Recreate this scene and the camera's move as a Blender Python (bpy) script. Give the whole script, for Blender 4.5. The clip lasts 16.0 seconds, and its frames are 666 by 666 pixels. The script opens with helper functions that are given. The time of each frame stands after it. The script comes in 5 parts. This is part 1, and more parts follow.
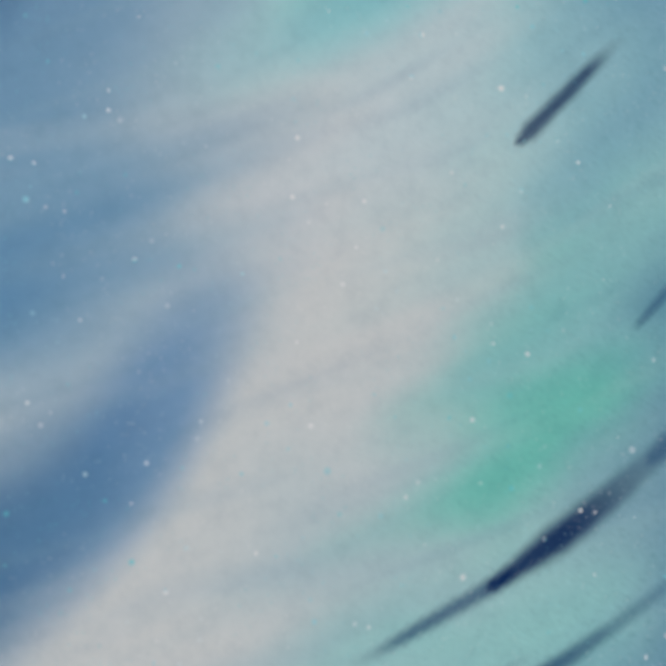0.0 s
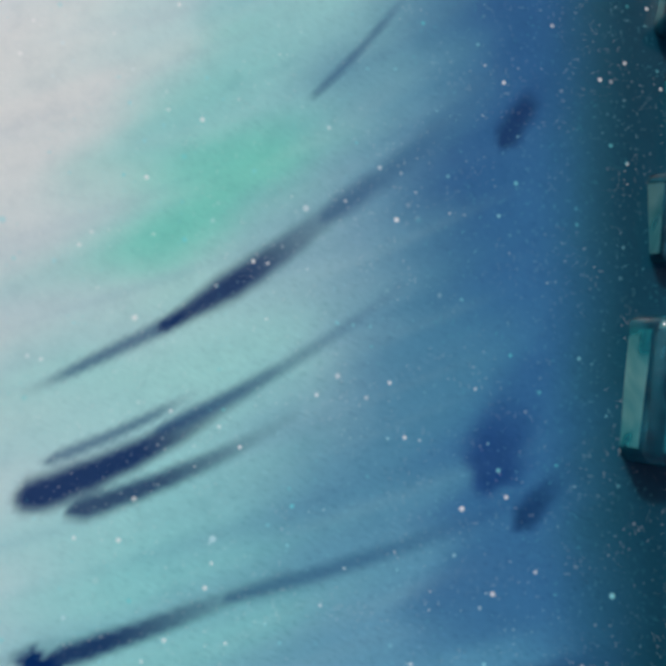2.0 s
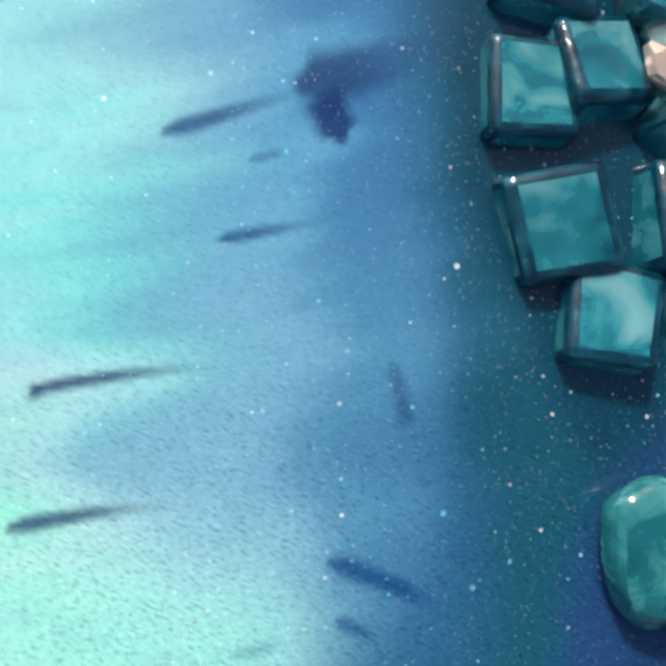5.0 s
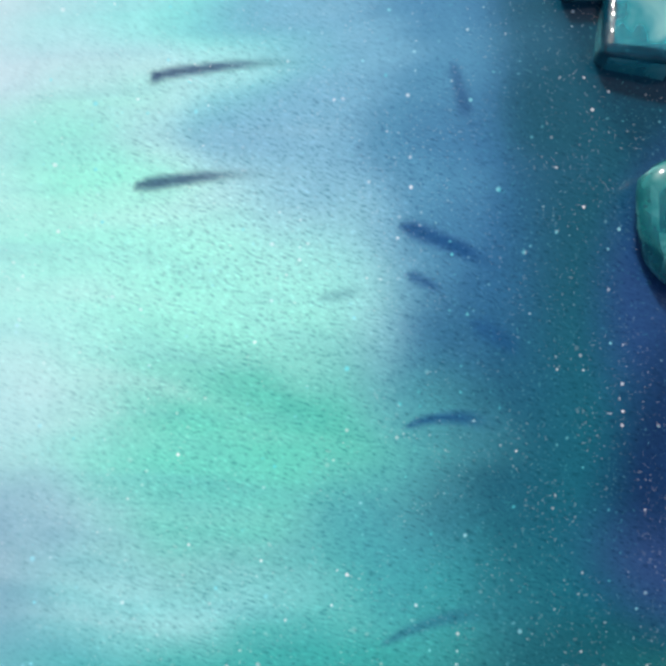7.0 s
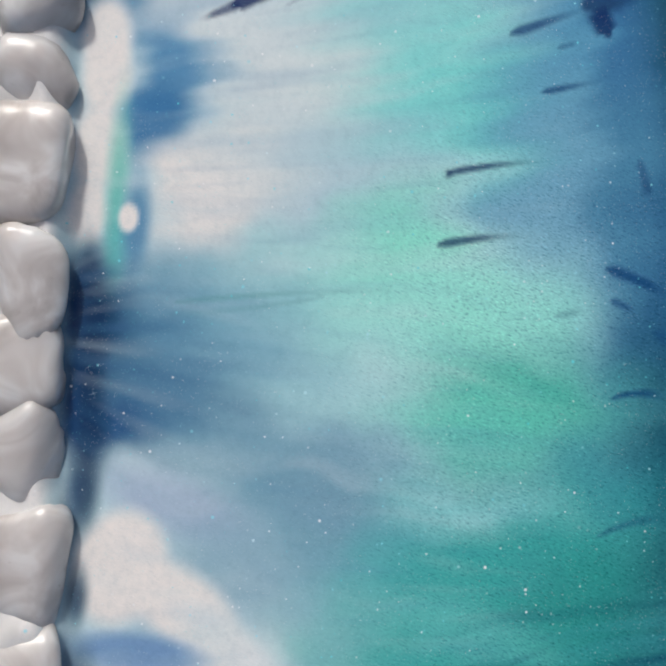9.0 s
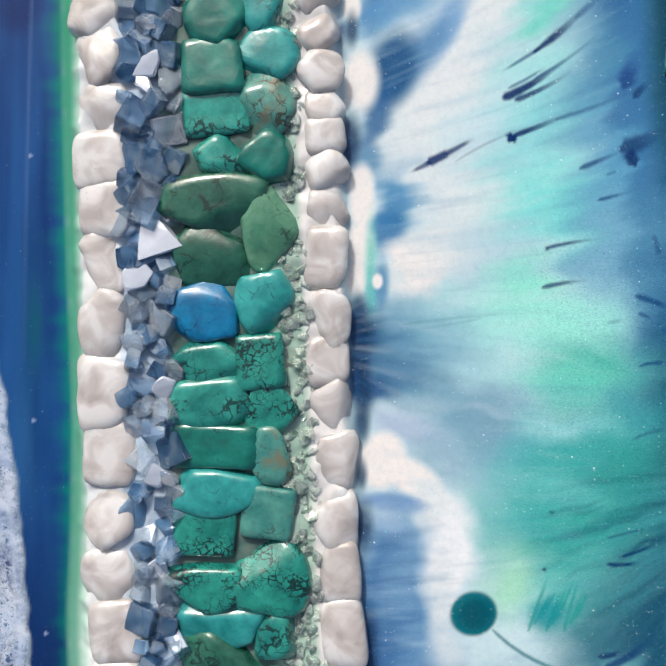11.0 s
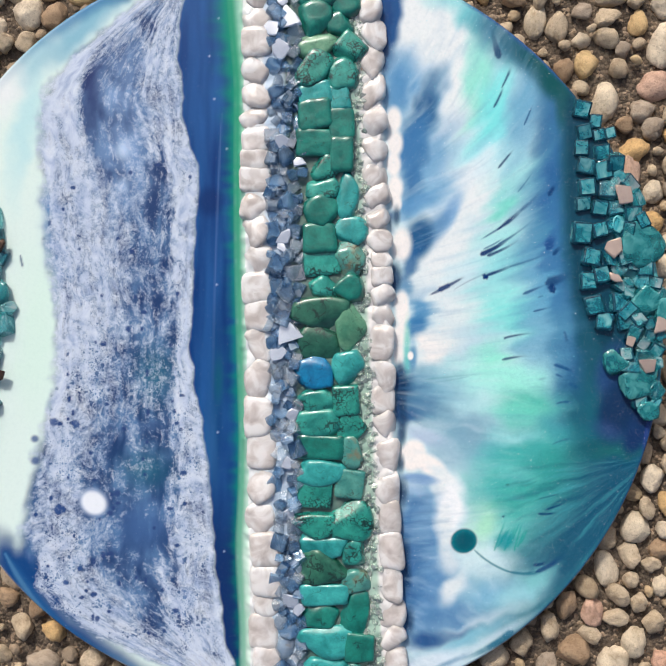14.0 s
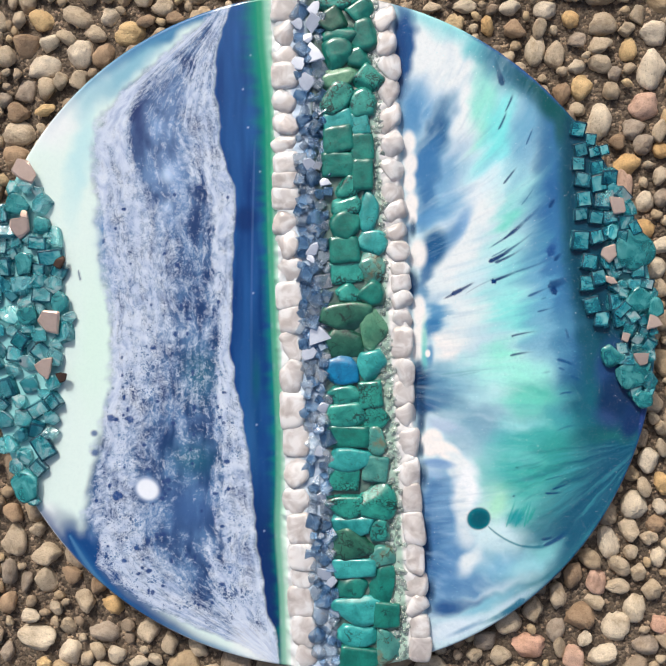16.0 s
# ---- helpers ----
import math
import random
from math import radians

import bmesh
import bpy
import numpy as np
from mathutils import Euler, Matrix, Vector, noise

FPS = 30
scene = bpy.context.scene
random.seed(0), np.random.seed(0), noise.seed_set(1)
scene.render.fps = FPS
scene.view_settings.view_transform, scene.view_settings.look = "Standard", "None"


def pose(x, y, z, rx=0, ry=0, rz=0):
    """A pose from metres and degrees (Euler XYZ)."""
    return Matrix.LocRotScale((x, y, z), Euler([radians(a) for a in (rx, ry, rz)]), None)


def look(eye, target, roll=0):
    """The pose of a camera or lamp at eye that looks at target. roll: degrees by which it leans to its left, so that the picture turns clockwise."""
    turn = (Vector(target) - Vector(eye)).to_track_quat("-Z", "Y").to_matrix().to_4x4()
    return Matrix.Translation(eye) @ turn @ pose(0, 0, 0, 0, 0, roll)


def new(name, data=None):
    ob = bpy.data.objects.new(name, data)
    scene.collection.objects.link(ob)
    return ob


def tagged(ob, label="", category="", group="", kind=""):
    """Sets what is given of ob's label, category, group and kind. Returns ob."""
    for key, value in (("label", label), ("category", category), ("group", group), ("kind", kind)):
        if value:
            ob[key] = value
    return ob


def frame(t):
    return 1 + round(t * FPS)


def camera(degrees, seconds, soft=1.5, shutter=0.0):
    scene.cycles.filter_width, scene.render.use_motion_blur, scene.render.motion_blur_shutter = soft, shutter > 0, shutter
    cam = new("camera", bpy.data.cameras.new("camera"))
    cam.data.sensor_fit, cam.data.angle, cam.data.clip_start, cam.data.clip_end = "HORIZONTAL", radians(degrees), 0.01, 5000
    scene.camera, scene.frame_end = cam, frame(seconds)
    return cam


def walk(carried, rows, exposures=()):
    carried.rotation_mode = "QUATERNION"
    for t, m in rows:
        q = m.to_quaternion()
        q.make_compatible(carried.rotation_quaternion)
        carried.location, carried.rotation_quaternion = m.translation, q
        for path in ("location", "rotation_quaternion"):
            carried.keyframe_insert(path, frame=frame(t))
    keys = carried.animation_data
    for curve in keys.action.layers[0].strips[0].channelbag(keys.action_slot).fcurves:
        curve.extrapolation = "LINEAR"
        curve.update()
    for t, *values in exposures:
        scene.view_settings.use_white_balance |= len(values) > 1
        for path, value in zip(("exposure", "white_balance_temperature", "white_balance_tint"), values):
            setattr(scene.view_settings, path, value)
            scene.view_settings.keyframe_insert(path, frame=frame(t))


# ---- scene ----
# ---------- camera ----------
LENS = 44.0
cam = camera(LENS, 16.0)
cam.data.dof.use_dof, cam.data.dof.focus_distance, cam.data.dof.aperture_fstop = True, 0.30, 160.0
ROWS = [
    (0.0, 0.06985, 0.04712, 0.05208, 5.93, -11.04, 4.99),
    (0.5, 0.07339, 0.04405, 0.05502, 5.87, -10.92, 6.19),
    (1.0, 0.07690, 0.04085, 0.05615, 6.50, -12.65, 4.93),
    (1.5, 0.08307, 0.03850, 0.05707, 6.31, -10.87, 4.09),
    (2.0, 0.08862, 0.03480, 0.05755, 6.18, -9.93, 3.47),
    (2.5, 0.09168, 0.02971, 0.05830, 5.86, -10.11, 3.03),
    (3.0, 0.09434, 0.02284, 0.06041, 5.99, -9.12, 2.64),
    (3.5, 0.09477, 0.01328, 0.05906, 8.74, -8.92, 2.73),
    (4.0, 0.09622, 0.00862, 0.06039, 7.60, -8.73, 2.52),
    (4.5, 0.09961, 0.00286, 0.06306, 6.08, -8.47, 2.37),
    (4.7, 0.09995, 0.00086, 0.06371, 4.31, -9.12, 2.37),
    (6.8, 0.09886, -0.02434, 0.07191, 4.54, -5.69, 1.88),
    (7.0, 0.09773, -0.02647, 0.07222, 4.69, -5.66, 1.86),
    (7.5, 0.09263, -0.03177, 0.07454, 4.83, -5.40, 2.11),
    (8.0, 0.08816, -0.03500, 0.08077, 4.08, -3.69, 2.45),
    (8.5, 0.07878, -0.03181, 0.09058, 3.02, -2.69, 2.54),
    (9.0, 0.07162, -0.02744, 0.10513, 3.40, -3.23, 2.11),
    (9.5, 0.07024, -0.02650, 0.12172, 1.88, -1.03, 2.02),
    (10.0, 0.06522, -0.02490, 0.14392, 1.20, 1.51, 1.20),
    (12.3, 0.03430, -0.00925, 0.26516, -3.07, 2.57, -0.48),
    (12.5, 0.03316, -0.00819, 0.27833, -2.77, 2.31, -0.21),
    (13.0, 0.03839, -0.00178, 0.30303, -2.15, 2.78, -0.02),
    (13.5, 0.03928, 0.00229, 0.31732, -1.49, 2.96, 0.14),
    (14.0, 0.04200, 0.00458, 0.33579, -0.90, 3.45, -0.01),
    (14.5, 0.04373, 0.00731, 0.34814, -1.11, 3.77, -0.51),
    (15.0, 0.04399, 0.00629, 0.35755, -0.96, 3.87, -1.02),
    (15.5, 0.04298, 0.00728, 0.36798, -1.25, 4.64, -1.27),
    (16.0, 0.04218, 0.00713, 0.37434, -1.17, 4.82, -1.10),
]
EXPO = [(0.0, -0.44, 6350, 9), (0.5, -0.3, 6300, 9), (1.5, -0.36, 6350, 9), (2.5, -0.02, 6350, 9), (3.5, 0.2, 6250, 9), (4.5, 0.42, 6300, 9), (7.0, 0.38, 6300, 9), (7.5, 0.2, 6300, 9), (8.0, 0.1, 6300, 9), (9.0, -0.17, 6200, 9), (10.0, 0.06, 6300, 9), (12.5, 0.30, 6350, 10), (16.0, 0.38, 6380, 10)]
walk(cam, [(t, pose(x, y, z, rx, ry, rz)) for t, x, y, z, rx, ry, rz in ROWS], EXPO)

# ---------- world and light: bright overcast sky ----------
world = bpy.data.worlds.new("overcast_sky")
scene.world = world
world.use_nodes = True
wn = world.node_tree.nodes
sky = wn.new("ShaderNodeTexSky")
sky.sky_type = "NISHITA"
sky.sun_disc = False
sky.sun_elevation = radians(40)
sky.sun_rotation = radians(-20)
sky.air_density, sky.dust_density, sky.ozone_density = 1.0, 6.0, 1.0
world.node_tree.links.new(sky.outputs[0], wn["Background"].inputs[0])
wn["Background"].inputs[1].default_value = 0.085
sun = new("sun", bpy.data.lights.new("sun", "SUN"))
sun.data.energy, sun.data.angle, sun.data.color = 2.1, radians(6), (1.0, 0.96, 0.9)
sun.matrix_world = look((-0.26, 0.72, 0.64), (0, 0, 0))

# ---------- plan of the disc: sheet units (u to the right, v towards the lower edge, 0.19 mm each) ----------
TOP, BOTTOM, RADIUS = 0.011, 0.0048, 0.150
SHEET = Matrix(((1.9409443e-4, -3.8210e-6, -0.13745975), (-3.36578e-6, -1.9293765e-4, 0.15417154), (4.461164e-5, -1.081358e-5, 1.0)))
SHEET_BACK = np.array(SHEET.inverted())
UNIT = 0.000188


def at(u, v):
    """Metres on the disc from sheet units."""
    p = SHEET @ Vector((u, v, 1))
    return p.x / p.z, p.y / p.z


def sheet(x, y):
    """Sheet units from metres, for arrays."""
    m = SHEET_BACK
    w = m[2, 0] * x + m[2, 1] * y + m[2, 2]
    return (m[0, 0] * x + m[0, 1] * y + m[0, 2]) / w, (m[1, 0] * x + m[1, 1] * y + m[1, 2]) / w


def rim(angle):
    """The hand-poured disc is not quite round."""
    return RADIUS - 0.0017 * np.sin(2 * angle) + 0.0003 * np.sin(5 * angle + 1)


def lin(r, g, b):
    return tuple((c / 255 / 12.92) if c < 10 else ((c / 255 + 0.055) / 1.055) ** 2.4 for c in (r, g, b))


def grain(x, y, seed=0, octaves=1):
    """Smooth gradient noise of arrays, about -1 to 1."""
    total, amp, freq = np.zeros_like(x), 1.0, 1.0
    for o in range(octaves):
        rng = np.random.RandomState(seed * 17 + o)
        perm = rng.permutation(512)
        ga = rng.rand(512) * 2 * np.pi
        gx, gy = np.cos(ga), np.sin(ga)
        X, Y = x * freq, y * freq
        ix, iy = np.floor(X).astype(int), np.floor(Y).astype(int)
        fx, fy = X - ix, Y - iy
        sx, sy = fx * fx * fx * (fx * (fx * 6 - 15) + 10), fy * fy * fy * (fy * (fy * 6 - 15) + 10)
        out = 0
        for dx in (0, 1):
            for dy in (0, 1):
                h = perm[(perm[(ix + dx) % 512] + iy + dy) % 512]
                out = out + (gx[h] * (fx - dx) + gy[h] * (fy - dy)) * (sx if dx else 1 - sx) * (sy if dy else 1 - sy)
        total += out * amp * 1.5
        amp, freq = amp * 0.5, freq * 2.0
    return total


def smooth(a, b, x):
    t = np.clip((x - a) / (b - a), 0, 1)
    return t * t * (3 - 2 * t)


def bend(v, at_v, values, ease=26.0):
    """A rounded line through the given values."""
    t = np.arange(-100, 1700, 4.0)
    k = np.exp(-0.5 * (np.arange(-100, 101, 4.0) / ease) ** 2)
    y = np.convolve(np.pad(np.interp(t, at_v, values), 25, mode="edge"), k / k.sum(), mode="valid")
    return np.interp(v, t, y)


# ---------- materials ----------
def nodes_of(name):
    m = bpy.data.materials.new(name)
    m.use_nodes = True
    t = m.node_tree
    return m, t.nodes, t.links, t.nodes["Principled BSDF"]


def noise_node(n, l, coords, scale, detail=3.0, rough=0.55, distortion=0.0):
    k = n.new("ShaderNodeTexNoise")
    k.inputs["Scale"].default_value, k.inputs["Detail"].default_value = scale, detail
    k.inputs["Roughness"].default_value, k.inputs["Distortion"].default_value = rough, distortion
    l.new(coords, k.inputs["Vector"])
    return k


def ramp(n, l, value, stops):
    r = n.new("ShaderNodeValToRGB")
    while len(r.color_ramp.elements) < len(stops):
        r.color_ramp.elements.new(0.5)
    for e, (p, c) in zip(r.color_ramp.elements, stops):
        e.position = p
        e.color = (*c, 1) if len(c) == 3 else c
    l.new(value, r.inputs[0])
    return r


def mix(n, l, fac, a, b, mode="MIX"):
    k = n.new("ShaderNodeMix")
    k.data_type, k.blend_type = "RGBA", mode
    for socket, value in ((k.inputs[0], fac), (k.inputs[6], a), (k.inputs[7], b)):
        if hasattr(value, "is_output"):
            l.new(value, socket)
        elif isinstance(value, (int, float)):
            socket.default_value = value
        else:
            socket.default_value = (*value, 1)
    return k.outputs[2]


def calc(n, l, op, a, b=0.0, c=0.0, clamp=False):
    k = n.new("ShaderNodeMath")
    k.operation, k.use_clamp = op, clamp
    for socket, value in zip(k.inputs, (a, b, c)):
        if hasattr(value, "is_output"):
            l.new(value, socket)
        else:
            socket.default_value = value
    return k.outputs[0]


def bump(n, l, b, height, strength, distance):
    k = n.new("ShaderNodeBump")
    k.inputs["Strength"].default_value, k.inputs["Distance"].default_value = strength, distance
    l.new(height, k.inputs["Height"])
    l.new(k.outputs[0], b.inputs["Normal"])


def object_coords(n, l, random_shift=True):
    """Object coordinates, shifted for each object so that no two pieces share their veins."""
    c = n.new("ShaderNodeTexCoord").outputs["Object"]
    if not random_shift:
        return c
    info = n.new("ShaderNodeObjectInfo")
    add = n.new("ShaderNodeVectorMath")
    add.operation = "MULTIPLY_ADD"
    l.new(info.outputs["Random"], add.inputs[0])
    add.inputs[1].default_value = (3.1, 5.7, 2.3)
    l.new(c, add.inputs[2])
    return add.outputs[0]


def resin_material():
    """Pigmented resin under a clear gloss coat: lacing of white cells and mica flakes come from the attributes."""
    m, n, l, b = nodes_of("pigmented_resin")
    pos = n.new("ShaderNodeTexCoord").outputs["Object"]

    def attr(name, output="Fac"):
        a = n.new("ShaderNodeAttribute")
        a.attribute_name = name
        return a.outputs[output]
    colour = attr("pigment", "Color")
    lace, mica, silt = attr("lace"), attr("mica"), attr("silt")
    # lacing: cells of two sizes, pulled along the pour
    warp = noise_node(n, l, pos, 110, 2, 0.5)
    centre = n.new("ShaderNodeVectorMath")
    centre.operation = "MULTIPLY_ADD"
    l.new(warp.outputs["Color"], centre.inputs[0])
    centre.inputs[1].default_value = (0.0004, 0.0012, 0)
    flow = n.new("ShaderNodeAttribute")
    flow.attribute_name = "flow"
    l.new(flow.outputs["Vector"], centre.inputs[2])
    squeeze = n.new("ShaderNodeVectorMath")
    squeeze.operation = "MULTIPLY"
    l.new(centre.outputs[0], squeeze.inputs[0])
    squeeze.inputs[1].default_value = (1.0, 1.0, 0.0)
    axes = n.new("ShaderNodeSeparateXYZ")
    l.new(flow.outputs["Vector"], axes.inputs[0])
    # wisps of white, torn along the flow, over a finer froth
    wisp = noise_node(n, l, squeeze.outputs[0], 300, 9, 0.68, 0.9).outputs["Fac"]
    froth = noise_node(n, l, squeeze.outputs[0], 1050, 6, 0.7, 0.5).outputs["Fac"]
    foam = noise_node(n, l, pos, 620, 8, 0.72, 0.8).outputs["Fac"]
    body = calc(n, l, "ADD", calc(n, l, "MULTIPLY", wisp, 0.48), calc(n, l, "ADD", calc(n, l, "MULTIPLY", froth, 0.22), calc(n, l, "MULTIPLY", foam, 0.30)))
    level = calc(n, l, "MULTIPLY_ADD", calc(n, l, "SUBTRACT", body, 0.5), 4.6, 0.5)
    lacing = calc(n, l, "MULTIPLY", calc(n, l, "ADD", calc(n, l, "SUBTRACT", lace, level), 0.36), 1.4, clamp=True)
    lacing = calc(n, l, "MULTIPLY", lacing, calc(n, l, "MULTIPLY", lace, 10.0, clamp=True))
    # pores: round openings of many sizes in the white
    drift = noise_node(n, l, pos, 420, 3, 0.6)
    bent = n.new("ShaderNodeVectorMath")
    bent.operation = "MULTIPLY_ADD"
    l.new(drift.outputs["Color"], bent.inputs[0])
    bent.inputs[1].default_value = (0.0022, 0.0022, 0)
    l.new(pos, bent.inputs[2])
    patchy = calc(n, l, "MULTIPLY", calc(n, l, "SUBTRACT", noise_node(n, l, pos, 150, 4, 0.6).outputs["Fac"], 0.36), 3.2, clamp=True)
    for scale, wide in ((420, 0.50), (900, 0.56), (1700, 0.5)):
        cell = n.new("ShaderNodeTexVoronoi")
        cell.feature, cell.voronoi_dimensions = "F1", "2D"
        cell.inputs["Scale"].default_value = scale
        l.new(bent.outputs[0], cell.inputs["Vector"])
        own = n.new("ShaderNodeSeparateColor")
        l.new(cell.outputs["Color"], own.inputs[0])
        radius = calc(n, l, "MULTIPLY", calc(n, l, "MULTIPLY", calc(n, l, "POWER", own.outputs[0], 1.6), wide), calc(n, l, "MULTIPLY", patchy, axes.outputs[2]))
        hole = calc(n, l, "MULTIPLY", calc(n, l, "SUBTRACT", radius, cell.outputs["Distance"]), 7.0, clamp=True)
        lacing = calc(n, l, "MULTIPLY", lacing, calc(n, l, "SUBTRACT", 1.0, calc(n, l, "MULTIPLY", hole, 0.9)))
    lacing = calc(n, l, "MULTIPLY", lacing, 0.86)
    thin = noise_node(n, l, squeeze.outputs[0], 210, 5, 0.65, 0.6).outputs["Fac"]
    white = ramp(n, l, thin, [(0.34, lin(160, 176, 206)), (0.5, lin(194, 206, 224)), (0.66, lin(214, 222, 232))]).outputs[0]
    colour = mix(n, l, lacing, colour, white)
    # fine grain of settled pigment, drawn out along the flow
    stretch = n.new("ShaderNodeMapping")
    stretch.vector_type = "TEXTURE"
    stretch.inputs["Rotation"].default_value = (0, 0, radians(-22))
    stretch.inputs["Scale"].default_value = (3.4, 1, 1)
    l.new(pos, stretch.inputs["Vector"])
    fleck = noise_node(n, l, stretch.outputs[0], 6200, 3, 0.7)
    dark = ramp(n, l, fleck.outputs["Fac"], [(0.32, (0.32, 0.46, 0.54)), (0.46, (1, 1, 1)), (0.58, (1, 1, 1)), (0.72, (1.5, 1.42, 1.4))]).outputs[0]
    colour = mix(n, l, calc(n, l, "MULTIPLY", silt, 0.9), colour, mix(n, l, 1.0, colour, dark, "MULTIPLY"))
    cloud = noise_node(n, l, pos, 760, 5, 0.7)
    tone = ramp(n, l, cloud.outputs["Fac"], [(0.3, (0.78, 0.83, 0.86)), (0.5, (1.0, 1.0, 1.0)), (0.72, (1.12, 1.09, 1.08))]).outputs[0]
    tone = mix(n, l, calc(n, l, "ADD", 0.15, calc(n, l, "MULTIPLY", mica, 0.3), clamp=True), (1, 1, 1), tone)
    colour = mix(n, l, 1.0, colour, tone, "MULTIPLY")
    # mica flakes, their sparkle painted as pale dots in the base colour
    flakes = None
    for scale, size, power in ((420, 0.078, 1.3), (950, 0.115, 1.1), (5200, 0.27, 0.4)):
        v = n.new("ShaderNodeTexVoronoi")
        v.voronoi_dimensions = "2D"
        v.inputs["Scale"].default_value = scale
        l.new(pos, v.inputs["Vector"])
        keep = n.new("ShaderNodeSeparateColor")
        l.new(v.outputs["Color"], keep.inputs[0])
        own = calc(n, l, "MULTIPLY", calc(n, l, "POWER", keep.outputs[1], 3.0), size * 1.3)
        f = calc(n, l, "MULTIPLY", calc(n, l, "SUBTRACT", own, v.outputs["Distance"]), 26.0, clamp=True)
        f = calc(n, l, "MULTIPLY", f, calc(n, l, "MULTIPLY", calc(n, l, "SUBTRACT", keep.outputs[0], 0.4), 1.6 * power, clamp=True))
        flakes = f if flakes is None else calc(n, l, "MAXIMUM", flakes, f)
    flakes = calc(n, l, "MULTIPLY", flakes, mica, clamp=True)
    hue = n.new("ShaderNodeTexVoronoi")
    hue.voronoi_dimensions = "2D"
    hue.inputs["Scale"].default_value = 480
    l.new(pos, hue.inputs["Vector"])
    shine = n.new("ShaderNodeSeparateColor")
    l.new(hue.outputs["Color"], shine.inputs[0])
    glint = ramp(n, l, shine.outputs[2], [(0.0, lin(90, 220, 226)), (0.4, lin(160, 228, 240)), (0.6, (0.96, 0.98, 1.0)), (1.0, (1.0, 1.0, 1.0))]).outputs[0]
    colour = mix(n, l, calc(n, l, "MULTIPLY", flakes, 0.85), colour, glint)
    l.new(colour, b.inputs["Base Color"])
    b.inputs["Roughness"].default_value = 0.22
    b.inputs["Coat Weight"].default_value = 0.7
    b.inputs["Coat Roughness"].default_value = 0.05
    b.inputs["Specular IOR Level"].default_value = 0.08
    wave = noise_node(n, l, pos, 60, 2, 0.5)
    bump(n, l, b, wave.outputs["Fac"], 0.08, 0.002)
    return m


def stone_material(name, base, light, vein, vein_amount, vein_scale, brown=0.0):
    """Tumbled turquoise: mottled body with a matrix of dark veins, coated with resin."""
    m, n, l, b = nodes_of(name)
    c = object_coords(n, l)
    cloud = noise_node(n, l, c, 140, 4, 0.6, 0.4)
    col = ramp(n, l, cloud.outputs["Fac"], [(0.32, base), (0.68, light)]).outputs[0]
    fine = noise_node(n, l, c, 900, 3, 0.6)
    tone = ramp(n, l, fine.outputs["Fac"], [(0.3, (0.86, 0.86, 0.86)), (0.7, (1.08, 1.08, 1.08))]).outputs[0]
    col = mix(n, l, 1.0, col, tone, "MULTIPLY")
    warp = noise_node(n, l, c, 260, 4, 0.6)
    shift = n.new("ShaderNodeVectorMath")
    shift.operation = "MULTIPLY_ADD"
    l.new(warp.outputs["Color"], shift.inputs[0])
    shift.inputs[1].default_value = (0.006, 0.006, 0.006)
    l.new(c, shift.inputs[2])
    v = n.new("ShaderNodeTexVoronoi")
    v.feature = "DISTANCE_TO_EDGE"
    v.inputs["Scale"].default_value = vein_scale
    l.new(shift.outputs[0], v.inputs["Vector"])
    patch = noise_node(n, l, c, 170, 2, 0.5)
    w = calc(n, l, "MULTIPLY", calc(n, l, "SUBTRACT", patch.outputs["Fac"], 0.62 - vein_amount * 0.5), 0.55)
    amount = calc(n, l, "MULTIPLY", calc(n, l, "SUBTRACT", w, v.outputs["Distance"]), 14.0, clamp=True)
    if brown:
        rust = noise_node(n, l, c, 110, 3, 0.6)
        amount_b = calc(n, l, "MULTIPLY", calc(n, l, "SUBTRACT", rust.outputs["Fac"], 0.52), 8.0 * brown, clamp=True)
        col = mix(n, l, calc(n, l, "MULTIPLY", amount_b, 0.75), col, lin(128, 104, 72))
    col = mix(n, l, calc(n, l, "MULTIPLY", amount, 0.9), col, vein)
    l.new(col, b.inputs["Base Color"])
    b.inputs["Roughness"].default_value = 0.3
    b.inputs["Coat Weight"].default_value = 1.0
    b.inputs["Coat Roughness"].default_value = 0.06
    bump(n, l, b, fine.outputs["Fac"], 0.12, 0.0006)
    return m


